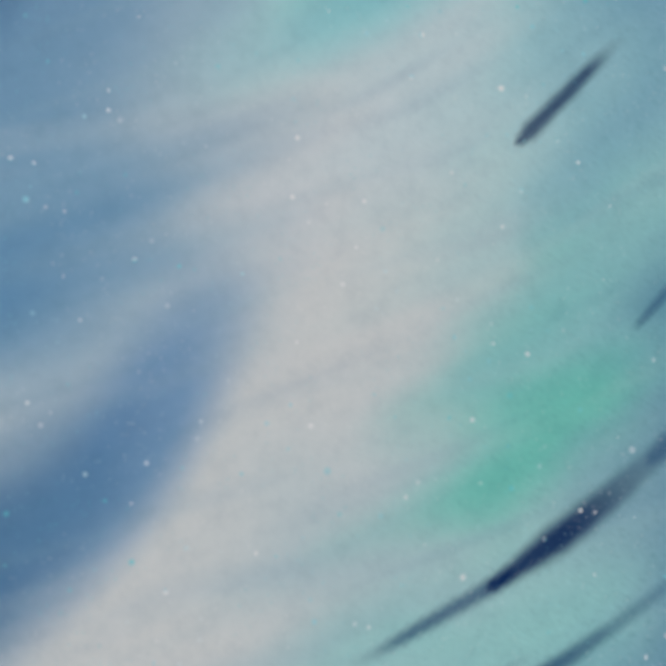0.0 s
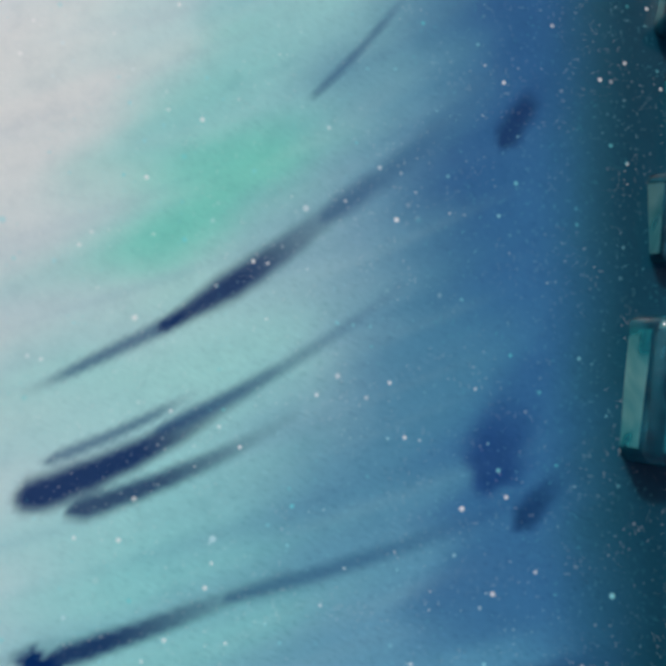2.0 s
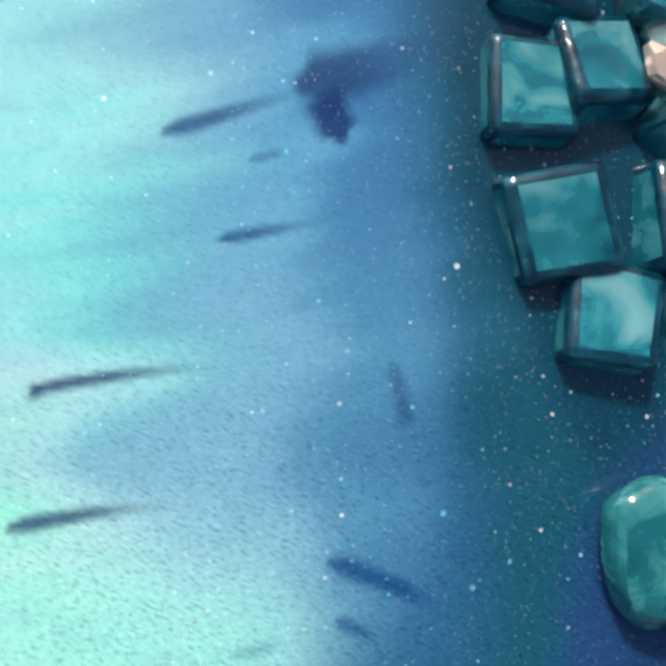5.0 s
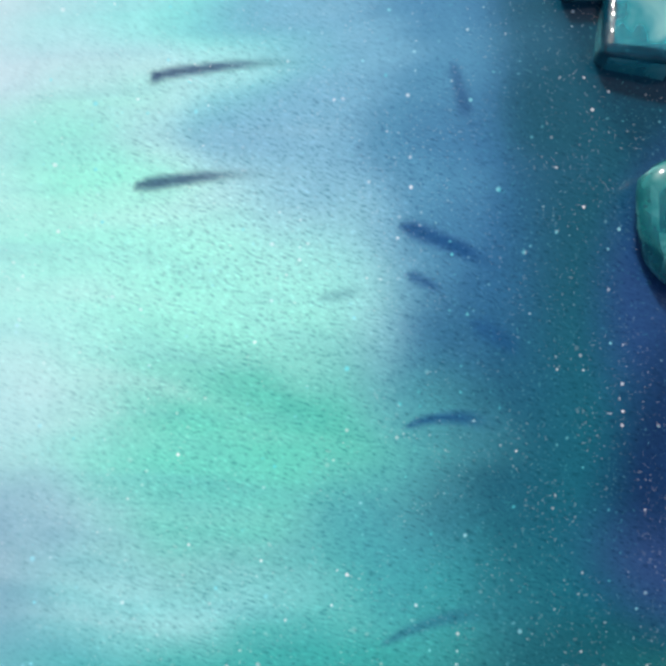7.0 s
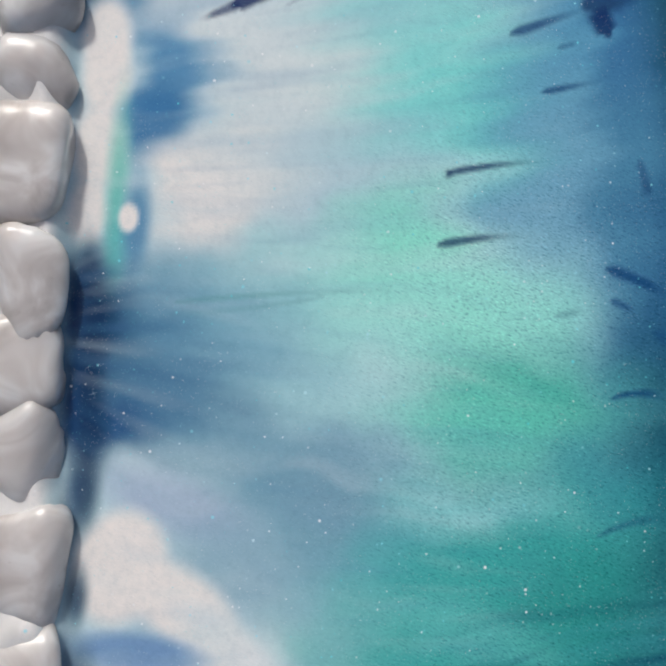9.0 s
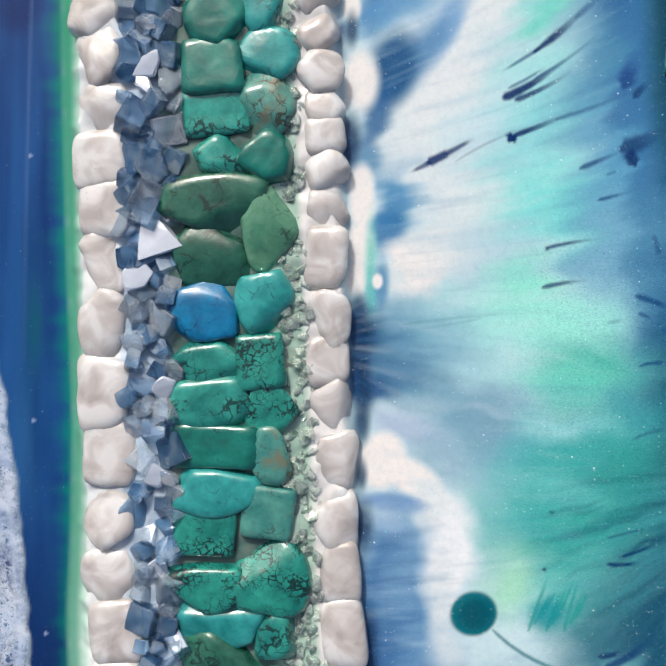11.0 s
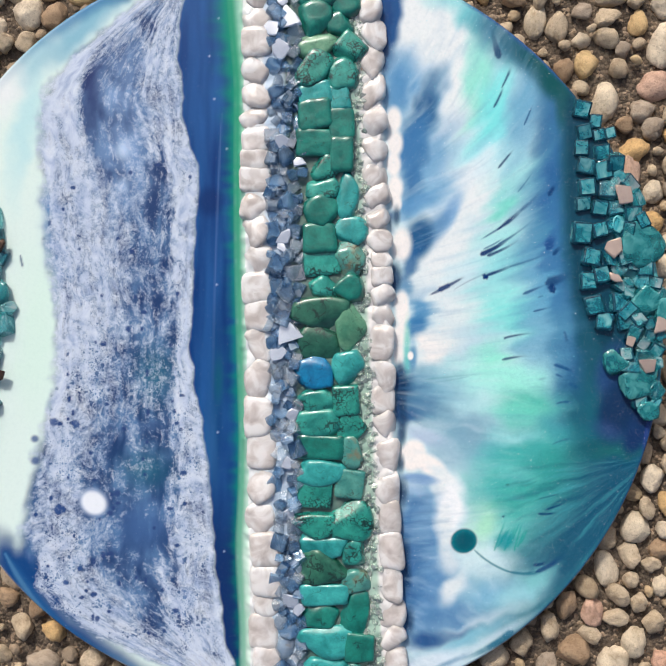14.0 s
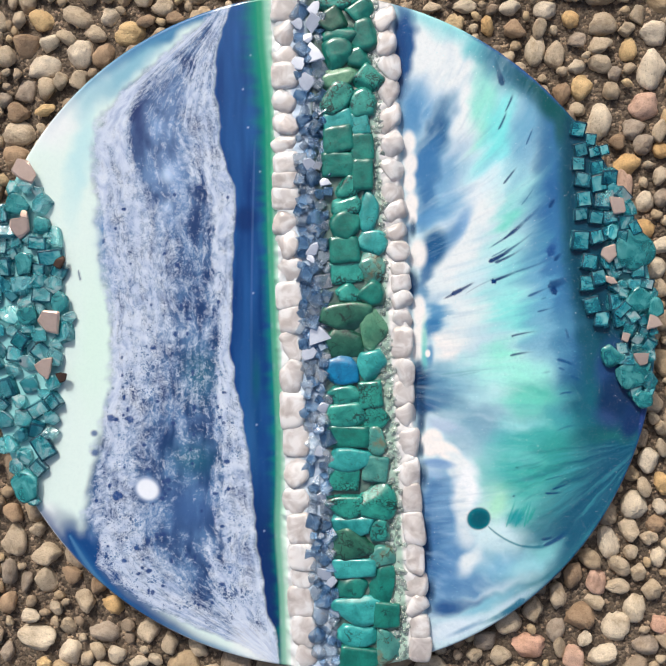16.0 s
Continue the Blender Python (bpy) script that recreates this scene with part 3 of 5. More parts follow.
class Pour:
    """Pigment laid down layer by layer on the sheet's points."""

    def __init__(self, u, v):
        self.u, self.v = u, v
        self.wu, self.wv = u.copy(), v.copy()
        self.col = np.tile(np.array(WHITE), (len(u), 1))
        m = np.array(SHEET)
        w = m[2, 0] * u + m[2, 1] * v + m[2, 2]
        x, y = (m[0, 0] * u + m[0, 1] * v + m[0, 2]) / w, (m[1, 0] * u + m[1, 1] * v + m[1, 2]) / w
        a = np.arctan2(y, x)
        self.edge, self.bearing = (rim(a) - np.hypot(x, y)) / UNIT, np.degrees(a)

    def lay(self, mask, colour, where=None):
        k = np.asarray(mask)[:, None]
        if where is None:
            self.col = self.col * (1 - k) + np.array(colour) * k
        else:
            self.col[where] = self.col[where] * (1 - k) + np.array(colour) * k

    def blob(self, colour, u, v, ru, rv, turn=0.0, strength=1.0, soft=0.5, warped=True):
        """A soft-edged pool. turn: degrees, rising to the right."""
        pu, pv = (self.wu, self.wv) if warped else (self.u, self.v)
        reach = max(ru, rv) * (1 + soft) + 70
        w = np.nonzero((np.abs(self.u - u) < reach) & (np.abs(self.v - v) < reach))[0]
        c, s = math.cos(radians(turn)), math.sin(radians(turn))
        du, dv = pu[w] - u, pv[w] - v
        q = np.hypot((du * c - dv * s) / ru, (du * s + dv * c) / rv)
        self.lay(strength * (1 - smooth(1 - soft, 1 + soft, q)), colour, w)

    def border(self, colour, start, end, wide, strength, soft=12.0):
        """Pigment gathered along the rim between two bearings."""
        window = smooth(start - soft, start + soft, self.bearing) * smooth(end + soft, end - soft, self.bearing)
        ragged = wide * (1 + 0.35 * grain(self.bearing * 0.15, self.edge * 0.01, 61, 3))
        self.lay(strength * window * smooth(1.0, 0.25, self.edge / ragged), colour)

    def stroke(self, colour, u0, v0, u1, v1, head, tail, sag=0.0, strength=1.0, soft=0.6, feather=0.35, nose=0.12):
        """A stroke drawn out from its head to a fading tail; sag bends it."""
        reach = max(head, tail) * 3 + abs(sag) + 6
        w = np.nonzero((self.u > min(u0, u1) - reach) & (self.u < max(u0, u1) + reach) & (self.v > min(v0, v1) - reach) & (self.v < max(v0, v1) + reach))[0]
        du, dv = u1 - u0, v1 - v0
        n = math.hypot(du, dv)
        pu, pv = self.u[w] - u0, self.v[w] - v0
        t = (pu * du + pv * dv) / (n * n)
        tc = np.clip(t, 0, 1)
        side = (pu * -dv + pv * du) / n - sag * 4 * tc * (1 - tc)
        over = np.maximum(np.abs(t - tc) * n, 0)
        d = np.hypot(side, over)
        rough = 1 + 0.10 * grain(self.u[w] * 0.16, self.v[w] * 0.16, 5, 2)
        half = (head + (tail - head) * tc) * 0.5 * rough * (0.35 + 0.65 * smooth(-0.02, nose, tc))
        k = 1 - smooth(half * (1 - soft), half * (1 + soft) + 0.9, d)
        fade = 1 - smooth(1 - feather, 1.0, tc) * 0.85
        self.lay(strength * k * fade, colour, w)


def right_side(p):
    """Aqua wing: white and blue flares by the quartz, mint in the middle, deep blue towards the glass."""
    u, v = p.u, p.v
    lean = np.radians(np.interp(v, [0, 300, 430, 600, 700, 800, 880, 950, 1160, 1300, 1568], [74, 66, 56, 36, 24, 9, -6, -3, 8, -16, -28]))
    cl, sl = np.cos(lean), np.sin(lean)
    across, along = v * cl + (u - 1150) * sl, (u - 1150) * cl - v * sl
    streak = grain(along * 0.006, across * 0.035, 3, 2)
    broad = grain(along * 0.004 + 9, across * 0.014, 4, 2)
    shift = (22 * streak + 26 * broad) * np.interp(v, [0, 780, 880, 1568], [1.0, 1.0, 0.25, 0.12]) * np.interp(u, [1000, 1180], [0.35, 1.0])
    p.wu, p.wv = u + shift * cl, v - shift * sl
    p.wu += 10 * grain(u * 0.02, v * 0.02, 8, 2)
    p.wv += 10 * grain(u * 0.02 + 40, v * 0.02, 9, 2)
    p.lay(np.ones_like(u), lin(206, 222, 228))
    p.lay(smooth(1250, 1330, u + 0.05 * (800 - v)) * smooth(1080, 980, v), lin(70, 122, 160))
    p.lay(smooth(1326, 1384, u - 0.05 * (v - 600) + 8 * grain(u * 0.01, v * 0.02, 63, 2)) * smooth(1080, 980, v), lin(34, 92, 112))
    B = p.blob
    CREAM, ICE, LILAC, FLARE = lin(240, 236, 233), lin(186, 230, 226), lin(150, 178, 196), lin(52, 102, 148)
    # top: white, aqua and mint under the wedge
    B(WHITE, 1040, 130, 95, 170, -6, 1.0, 0.4)
    B(WHITE, 1085, 330, 44, 150, -10, 1.0, 0.5)
    B(WHITE, 1115, 480, 56, 110, -34, 1.0, 0.5)
    B(WHITE, 1070, 610, 70, 70, -40, 0.95, 0.5)
    B(WHITE, 1040, 690, 50, 30, 0, 0.7, 0.7)
    B(lin(168, 226, 214), 1142, 250, 34, 120, -4, 0.95, 0.6)
    B(lin(146, 226, 226), 1180, 320, 36, 110, -10, 0.95, 0.7)
    B(lin(140, 214, 216), 1128, 112, 30, 26, -30, 0.9, 0.7)
    B(lin(176, 226, 234), 1140, 390, 60, 34, 20, 0.6, 0.9)
    B(lin(226, 232, 238), 1150, 430, 46, 26, 45, 0.7, 0.8)
    B(lin(176, 224, 228), 1210, 430, 44, 24, 50, 0.6, 0.9)
    B(lin(150, 224, 212), 1214, 492, 50, 26, 54, 0.85, 0.9)
    B(lin(124, 212, 198), 1214, 502, 24, 13, 54, 0.5, 0.95)
    B(lin(176, 226, 224), 1180, 590, 60, 26, 38, 0.8, 0.8)
    B(lin(206, 226, 232), 1130, 640, 60, 24, 34, 0.8, 0.8)
    B(lin(158, 220, 222), 1210, 640, 56, 40, 24, 0.85, 0.8)
    B(lin(152, 226, 222), 1200, 740, 80, 56, 8, 0.9, 0.7)
    B(lin(136, 214, 212), 1252, 770, 30, 50, 0, 0.7, 0.9)
    B(WHITE, 1100, 740, 50, 46, 10, 0.8, 0.7)
    B(lin(196, 214, 224), 1130, 800, 80, 34, 6, 0.7, 0.8)
    # towards the glass: steel haze, then blue, then a green-dark margin
    B(lin(128, 176, 204), 1240, 300, 30, 120, -12, 0.9, 0.8)
    B(lin(104, 158, 190), 1286, 430, 26, 90, -26, 0.9, 0.8)
    B(lin(172, 216, 220), 1236, 448, 26, 44, -40, 0.8, 0.9)
    B(lin(96, 152, 184), 1278, 560, 44, 90, -24, 0.9, 0.8)
    B(lin(112, 168, 200), 1290, 690, 44, 90, -6, 0.9, 0.8)
    B(lin(140, 182, 206), 1285, 800, 40, 70, 0, 0.85, 0.8)
    B(lin(150, 190, 210), 1272, 860, 36, 44, 0, 0.7, 0.9)
    B(lin(72, 122, 164), 1290, 330, 26, 110, -10, 0.8, 0.8)
    B(lin(56, 108, 160), 1304, 450, 22, 80, -14, 0.9, 0.8)
    B(lin(72, 124, 172), 1312, 560, 22, 90, 0, 0.85, 0.8)
    B(lin(76, 128, 174), 1330, 690, 24, 90, 4, 0.85, 0.8)
    B(lin(104, 154, 184), 1335, 800, 30, 80, 2, 0.9, 0.8)
    B(lin(62, 112, 154), 1360, 870, 20, 80, 4, 0.85, 0.8)
    B(lin(92, 146, 176), 1320, 950, 40, 44, 4, 0.8, 0.8)
    B(lin(110, 158, 180), 1322, 970, 26, 20, 4, 0.6, 0.9)
    B(lin(34, 92, 108), 1330, 400, 15, 150, 0, 0.7, 0.95, False)
    B(lin(34, 90, 108), 1342, 560, 15, 110, -2, 0.65, 0.95, False)
    B(lin(30, 88, 110), 1360, 700, 16, 90, 8, 0.65, 0.95, False)
    B(lin(38, 94, 114), 1388, 830, 24, 120, 6, 0.8, 0.9, False)
    B(lin(38, 98, 116), 1375, 960, 40, 70, 8, 0.85, 0.8)
    # middle: ice and mint, teal below
    B(ICE, 1170, 880, 110, 44, 2, 0.95, 0.7)
    B(lin(164, 234, 216), 1180, 830, 40, 30, 0, 0.8, 0.8)
    B(lin(176, 236, 222), 1230, 880, 60, 26, 0, 0.8, 0.8)
    B(lin(122, 204, 188), 1255, 935, 66, 34, 0, 0.9, 0.8)
    B(lin(92, 192, 176), 1266, 928, 22, 12, 0, 0.5, 0.9)
    B(lin(136, 220, 202), 1215, 950, 60, 22, -4, 0.8, 0.8)
    B(lin(190, 222, 226), 1120, 930, 60, 30, -6, 0.8, 0.8)
    B(lin(112, 188, 196), 1180, 1030, 60, 40, 0, 0.8, 0.8)
    B(lin(84, 182, 178), 1270, 1030, 90, 60, 4, 0.95, 0.7)
    B(lin(96, 190, 184), 1220, 1110, 84, 60, 0, 0.95, 0.7)
    B(lin(76, 176, 168), 1300, 1110, 80, 60, 6, 0.9, 0.8)
    B(lin(56, 156, 150), 1330, 1060, 60, 40, 10, 0.7, 0.9)
    B(lin(74, 172, 162), 1220, 1150, 60, 30, 10, 0.6, 0.9)
    B(lin(112, 200, 192), 1250, 1200, 70, 44, 10, 0.85, 0.8)
    B(lin(170, 218, 220), 1222, 1000, 56, 12, -2, 0.8, 0.9)
    B(lin(136, 208, 204), 1226, 1075, 46, 14, -12, 0.6, 0.9)
    B(lin(186, 228, 204), 1168, 1190, 26, 44, -10, 0.9, 0.8)
    # upper rim: grey-teal wedge with a bottle green heart and a blue line at the edge
    p.border(lin(150, 214, 218), 56, 72, 46, 0.8, 6.0)
    p.border(lin(96, 146, 172), 42, 58, 74, 0.85, 4.0)
    p.border(lin(56, 108, 132), 40, 56, 54, 0.9, 4.0)
    p.border(lin(22, 92, 94), 36, 49, 46, 0.9, 4.0)
    p.border(lin(56, 92, 146), 38, 60, 11, 0.95, 3.0)
    B(lin(22, 92, 94), 1300, 262, 34, 20, -40, 0.9, 0.7, False)
    B(lin(40, 98, 104), 1320, 300, 14, 40, 0, 0.9, 0.7, False)
    # dark bed under the cubes and chunks
    bed = np.interp(v, [260, 300, 500, 700, 780, 860, 980], [1332, 1330, 1336, 1356, 1400, 1445, 1530])
    p.lay(smooth(-16, 8, u - bed) * smooth(255, 290, v) * smooth(985, 960, v) * 0.92, lin(24, 74, 96))
    p.lay(smooth(70, 105, u - bed) * smooth(390, 420, v) * smooth(985, 960, v) * 0.85, lin(132, 200, 202))
    # lower rim: streaks gathered from below into the blue tip
    sweep = smooth(-62, -46, p.bearing) * smooth(-2, -12, p.bearing) * smooth(185, 90, p.edge)
    p.lay(sweep * 0.85, lin(38, 116, 132))
    p.lay(smooth(-50, -38, p.bearing) * smooth(0, -12, p.bearing) * smooth(130, 40, p.edge) * 0.8, lin(24, 90, 120))
    tip = np.arctan2(v - 1035, 1530 - u)
    comb = grain(tip * 15 + 0.3 * grain(u * 0.02, v * 0.02, 62, 2), np.hypot(v - 1035, 1530 - u) * 0.006, 39, 3)
    reach = smooth(420, 200, np.hypot(v - 1035, 1530 - u)) * smooth(0.02, 0.2, tip)
    p.lay(reach * np.clip(comb, 0, 1) * 0.8, lin(22, 84, 116))
    p.lay(reach * np.clip(-comb - 0.05, 0, 1) * 0.6, lin(88, 172, 180))
    p.border(lin(70, 156, 172), -50, -30, 16, 0.3, 6.0)
    p.border(lin(40, 88, 140), -60, -8, 8, 0.8, 6.0)
    B(lin(36, 100, 112), 1425, 1022, 74, 22, 6, 0.9, 0.7)
    B(lin(46, 118, 118), 1450, 1030, 50, 9, 8, 0.7, 0.9)
    B(lin(52, 82, 132), 1438, 860, 36, 60, -12, 0.95, 0.4, False)
    B(lin(30, 58, 100), 1455, 935, 46, 70, -24, 1.0, 0.35, False)
    B(lin(34, 60, 108), 1490, 985, 24, 50, -20, 1.0, 0.4, False)
    B(lin(70, 92, 142), 1428, 985, 30, 16, -24, 0.6, 0.9, False)
    B(lin(62, 80, 150), 1512, 985, 5, 46, -10, 0.8, 0.6, False)
    # lower left: steel clouds, white fingers
    B(lin(120, 156, 194), 1030, 1250, 60, 150, -8, 0.95, 0.5)
    B(lin(96, 134, 180), 1022, 1200, 40, 70, -20, 0.8, 0.7)
    B(lin(110, 148, 190), 1060, 1340, 56, 70, -30, 0.9, 0.6)
    B(lin(78, 120, 168), 1016, 1290, 26, 110, -6, 0.85, 0.8)
    B(lin(150, 178, 206), 1050, 1170, 24, 60, -24, 0.7, 0.8)
    B(lin(104, 142, 184), 1100, 1385, 84, 30, 14, 0.85, 0.7)
    B(lin(150, 190, 214), 1180, 1330, 60, 36, 6, 0.9, 0.8)
    B(lin(172, 212, 220), 1250, 1325, 60, 24, 26, 0.9, 0.8)
    B(lin(150, 206, 208), 1285, 1295, 40, 16, 24, 0.7, 0.9)
    B(lin(214, 230, 234), 1180, 1260, 54, 34, -20, 0.8, 0.8)
    B(lin(226, 233, 236), 1145, 1400, 110, 10, 24, 0.5, 0.9)
    B(lin(140, 190, 208), 1130, 1430, 90, 14, 24, 0.8, 0.8)
    B(lin(218, 226, 234), 1060, 1482, 70, 24, 16, 0.95, 0.5, False)
    B(lin(86, 132, 174), 1100, 1478, 40, 5, 24, 0.6, 0.9, False)
    B(lin(52, 92, 146), 1050, 1432, 34, 18, 6, 0.95, 0.6, False)
    B(lin(58, 98, 150), 1090, 1425, 60, 9, 18, 0.7, 0.9)
    B(lin(216, 224, 232), 1200, 1420, 70, 8, 30, 0.6, 0.9, False)
    p.stroke(lin(38, 112, 140), 1232, 1412, 1130, 1470, 16, 6, -5, 0.9, 0.5, 0.6, 0.05)
    p.border(lin(208, 220, 228), -74, -55, 6, 0.7, 4.0)
    # blue flares along the quartz
    B(lin(44, 92, 148), 952, 110, 24, 110, -2, 1.0, 0.45)
    B(lin(30, 74, 132), 944, 140, 10, 90, -2, 0.8, 0.8)
    B(lin(126, 168, 204), 990, 245, 46, 54, -20, 0.9, 0.7)
    B(lin(104, 152, 194), 968, 280, 26, 60, -10, 0.85, 0.7)
    B(lin(132, 174, 208), 1045, 300, 20, 60, -10, 0.7, 0.8)
    B(FLARE, 1024, 330, 26, 86, -14, 0.95, 0.6)
    B(lin(78, 130, 178), 1000, 400, 34, 76, -12, 0.95, 0.6)
    B(lin(112, 160, 200), 1050, 420, 34, 76, -26, 0.8, 0.8)
    B(lin(74, 124, 172), 1006, 470, 18, 70, -10, 0.9, 0.7)
    B(lin(150, 186, 214), 1060, 490, 40, 50, -30, 0.7, 0.8)
    B(lin(110, 158, 200), 1020, 510, 50, 20, 24, 0.8, 0.8)
    B(lin(138, 172, 210), 1086, 530, 14, 40, -24, 0.85, 0.6, False)
    B(lin(90, 138, 184), 1050, 570, 18, 46, -36, 0.85, 0.7, False)
    B(FLARE, 1020, 585, 28, 46, -16, 1.0, 0.4, False)
    B(lin(58, 108, 158), 1004, 640, 16, 34, -10, 0.85, 0.7)
    B(lin(96, 142, 182), 990, 690, 26, 24, 0, 0.8, 0.8)
    B(lin(96, 150, 192), 1024, 740, 22, 44, -20, 0.9, 0.6)
    B(lin(72, 130, 178), 1020, 770, 18, 24, -30, 0.9, 0.6, False)
    B(CREAM, 1056, 812, 34, 40, 10, 0.9, 0.4)
    B(lin(222, 228, 230), 1078, 790, 24, 40, 30, 0.6, 0.8)
    # the dark fan at the middle
    B(lin(150, 186, 204), 1060, 900, 60, 44, -4, 0.85, 0.7)
    B(lin(110, 150, 180), 1020, 895, 40, 36, -6, 0.85, 0.8)
    B(lin(88, 130, 166), 1030, 950, 50, 26, -10, 0.9, 0.7)
    B(lin(48, 90, 130), 996, 905, 20, 34, 0, 0.9, 0.8)
    B(lin(54, 98, 146), 1004, 962, 26, 16, -10, 0.9, 0.7)
    B(lin(140, 174, 194), 1110, 985, 60, 30, -12, 0.9, 0.8)
    B(LILAC, 1140, 1000, 30, 40, -20, 0.8, 0.8)
    B(lin(188, 198, 218), 1046, 1004, 44, 16, -20, 0.9, 0.6, False)
    B(lin(166, 190, 206), 1090, 1040, 40, 24, -34, 0.85, 0.7)
    # white pools
    B(CREAM, 1016, 1042, 28, 34, -14, 1.0, 0.22, False)
    B(CREAM, 1052, 1062, 36, 20, -30, 1.0, 0.35, False)
    B(WHITE, 1082, 1095, 40, 22, -44, 1.0, 0.4)
    B(lin(236, 238, 240), 1100, 1150, 32, 60, -14, 1.0, 0.4)
    B(WHITE, 1086, 1205, 20, 44, 0, 0.9, 0.6)
    B(lin(146, 170, 206), 1030, 1092, 38, 11, -6, 0.95, 0.4, False)
    B(lin(176, 194, 218), 1020, 1118, 30, 14, -14, 0.7, 0.8)
    B(WHITE, 1108, 1322, 18, 38, -36, 0.9, 0.6)
    B(WHITE, 1090, 1262, 18, 24, 0, 0.7, 0.8)
    # scallops of white between the stones
    for sv, su, r in ((335, 962, 22), (385, 966, 22), (430, 964, 20), (480, 968, 22), (512, 972, 14), (598, 984, 28), (720, 986, 20), (745, 988, 20), (790, 986, 22), (830, 982, 16)):
        p.blob(CREAM, su, sv, r * 0.75, r * 1.25, 0, 0.95, 0.35, False)
    p.blob(lin(110, 204, 190), 999, 812, 6, 44, 0, 0.7, 0.9, False)
    p.blob(lin(110, 196, 196), 1002, 850, 7, 16, 0, 0.6, 0.8, False)
    p.blob(lin(96, 146, 186), 1012, 835, 8, 26, 0, 0.8, 0.6, False)
    p.blob(CREAM, 1007, 832, 6, 9, 0, 1.0, 0.3, False)
    for sv, su, r in ((538, 972, 14), (668, 974, 20), (868, 984, 16), (890, 990, 22), (925, 988, 20), (965, 992, 22), (1000, 992, 16), (1060, 992, 12), (1120, 996, 20), (1250, 1002, 24), (1300, 1006, 22), (1390, 1014, 20)):
        p.blob(lin(16, 52, 96), su, sv, r * 0.5, r * 1.3, 0, 0.8, 0.7, False)
    # soft veils drawn through the pools
    veil = grain(along * 0.008 + 20, across * 0.03 + 0.3 * grain(u * 0.012, v * 0.012, 36, 2), 35, 3)
    p.lay(np.clip(veil - 0.15, 0, 1) * 0.26 * smooth(1320, 1220, u) * smooth(1000, 1040, u), lin(150, 180, 204))
    p.lay(np.clip(-veil - 0.2, 0, 1) * 0.32 * smooth(1300, 1180, u) * smooth(960, 1010, u), lin(224, 232, 234))
    wisp = grain(along * 0.010 + 50, across * 0.05, 37, 3)
    p.lay(np.clip(wisp - 0.1, 0, 1) * 0.5 * smooth(1110, 1040, u) * smooth(1080, 1150, v), lin(70, 110, 160))
    p.lay(np.clip(-wisp - 0.1, 0, 1) * 0.4 * smooth(1110, 1040, u) * smooth(1080, 1150, v), lin(190, 206, 224))
    # thicker layers look deeper in colour
    p.col = p.col * (np.array((0.51, 0.69, 0.70)) + np.array((0.60, 0.39, 0.37)) * p.col)
    # fine drawn-out fibres
    fibre = grain(along * 0.012, across * 0.09, 21, 2)
    zone = smooth(980, 1060, u) * (1 - smooth(1250, 1310, u))
    p.lay(np.clip(fibre - 0.25, 0, 1) * 0.22 * zone, STEEL)
    p.lay(np.clip(-fibre - 0.25, 0, 1) * 0.14 * zone, PALE)
    fan = smooth(1180, 1000, u) * smooth(840, 880, v) * smooth(1000, 950, v)
    ray = grain(np.arctan2(v - 905, u - 900) * 9, u * 0.008, 31, 2)
    p.lay(np.clip(ray, 0, 1) * 0.55 * fan, lin(62, 106, 146))
    p.lay(np.clip(-ray - 0.1, 0, 1) * 0.3 * fan, lin(188, 208, 218))
    # white resin that holds the quartz
    foot = bend(v, [0, 400, 700, 1000, 1300, 1568], [922, 942, 962, 974, 990, 1003])
    shade = np.exp(-((u - foot - 9) / 6.0) ** 2) * np.clip(0.6 + 0.8 * grain(v * 0.03, u * 0.02, 38, 2), 0, 1)
    line = np.interp(v, [0, 250, 300, 520, 535, 560, 580, 635, 650, 690, 705, 855, 870, 1010, 1025, 1070, 1085, 1120, 1150, 1430, 1450], [0.8, 0.7, 0, 0, 0.9, 0.9, 0, 0, 0.9, 0.9, 0, 0, 1, 1, 0.2, 0.2, 0.8, 0.8, 0.5, 0.9, 0])
    p.lay(shade * line * 0.9, lin(14, 58, 108))
    p.lay(smooth(4, -6, u - foot), lin(231, 228, 226))
    # ink strokes
    S = p.stroke
    S(INK, 1186, 432, 1216, 394, 4.4, 2.4, 0, 0.85)
    S(INK, 1174, 304, 1193, 262, 4, 3, 1, 0.85)
    S(INK, 1190, 262, 1208, 220, 2, 5, 1, 0.85)
    S(DEEP, 1239, 340, 1256, 298, 3, 2, 0, 0.8)
    S(lin(30, 66, 104), 1182, 196, 1166, 140, 15, 4, 0, 0.9, 0.35, 0.9, 0.02)
    S(DEEP, 1193, 558, 1150, 585, 4, 1.6, 0, 0.75)
    S(INK, 1188, 561, 1248, 508, 9, 5, 2, 0.95, 0.55, 0.7, 0.35)
    S(DEEP, 1235, 521, 1285, 470, 6, 5, 2, 0.55, 0.9, 0.9)
    S(INK, 1154, 615, 1222, 572, 10, 3, 3, 0.97, 0.45, 0.6, 0.02)
    S(DEEP, 1190, 592, 1262, 540, 4, 2, 3, 0.7, 0.7, 0.8)
    S(DEEP, 1158, 604, 1200, 580, 2.6, 2, 1, 0.7)
    S(INK, 1167, 618, 1230, 585, 6, 2.5, 2, 0.9, 0.5, 0.7, 0.04)
    S(INK, 1160, 665, 1165, 659, 14, 12, 0, 1.0, 0.3, 0.01)
    S(INK, 1164, 660, 1232, 632, 6, 3.5, 1, 0.95, 0.4, 0.8)
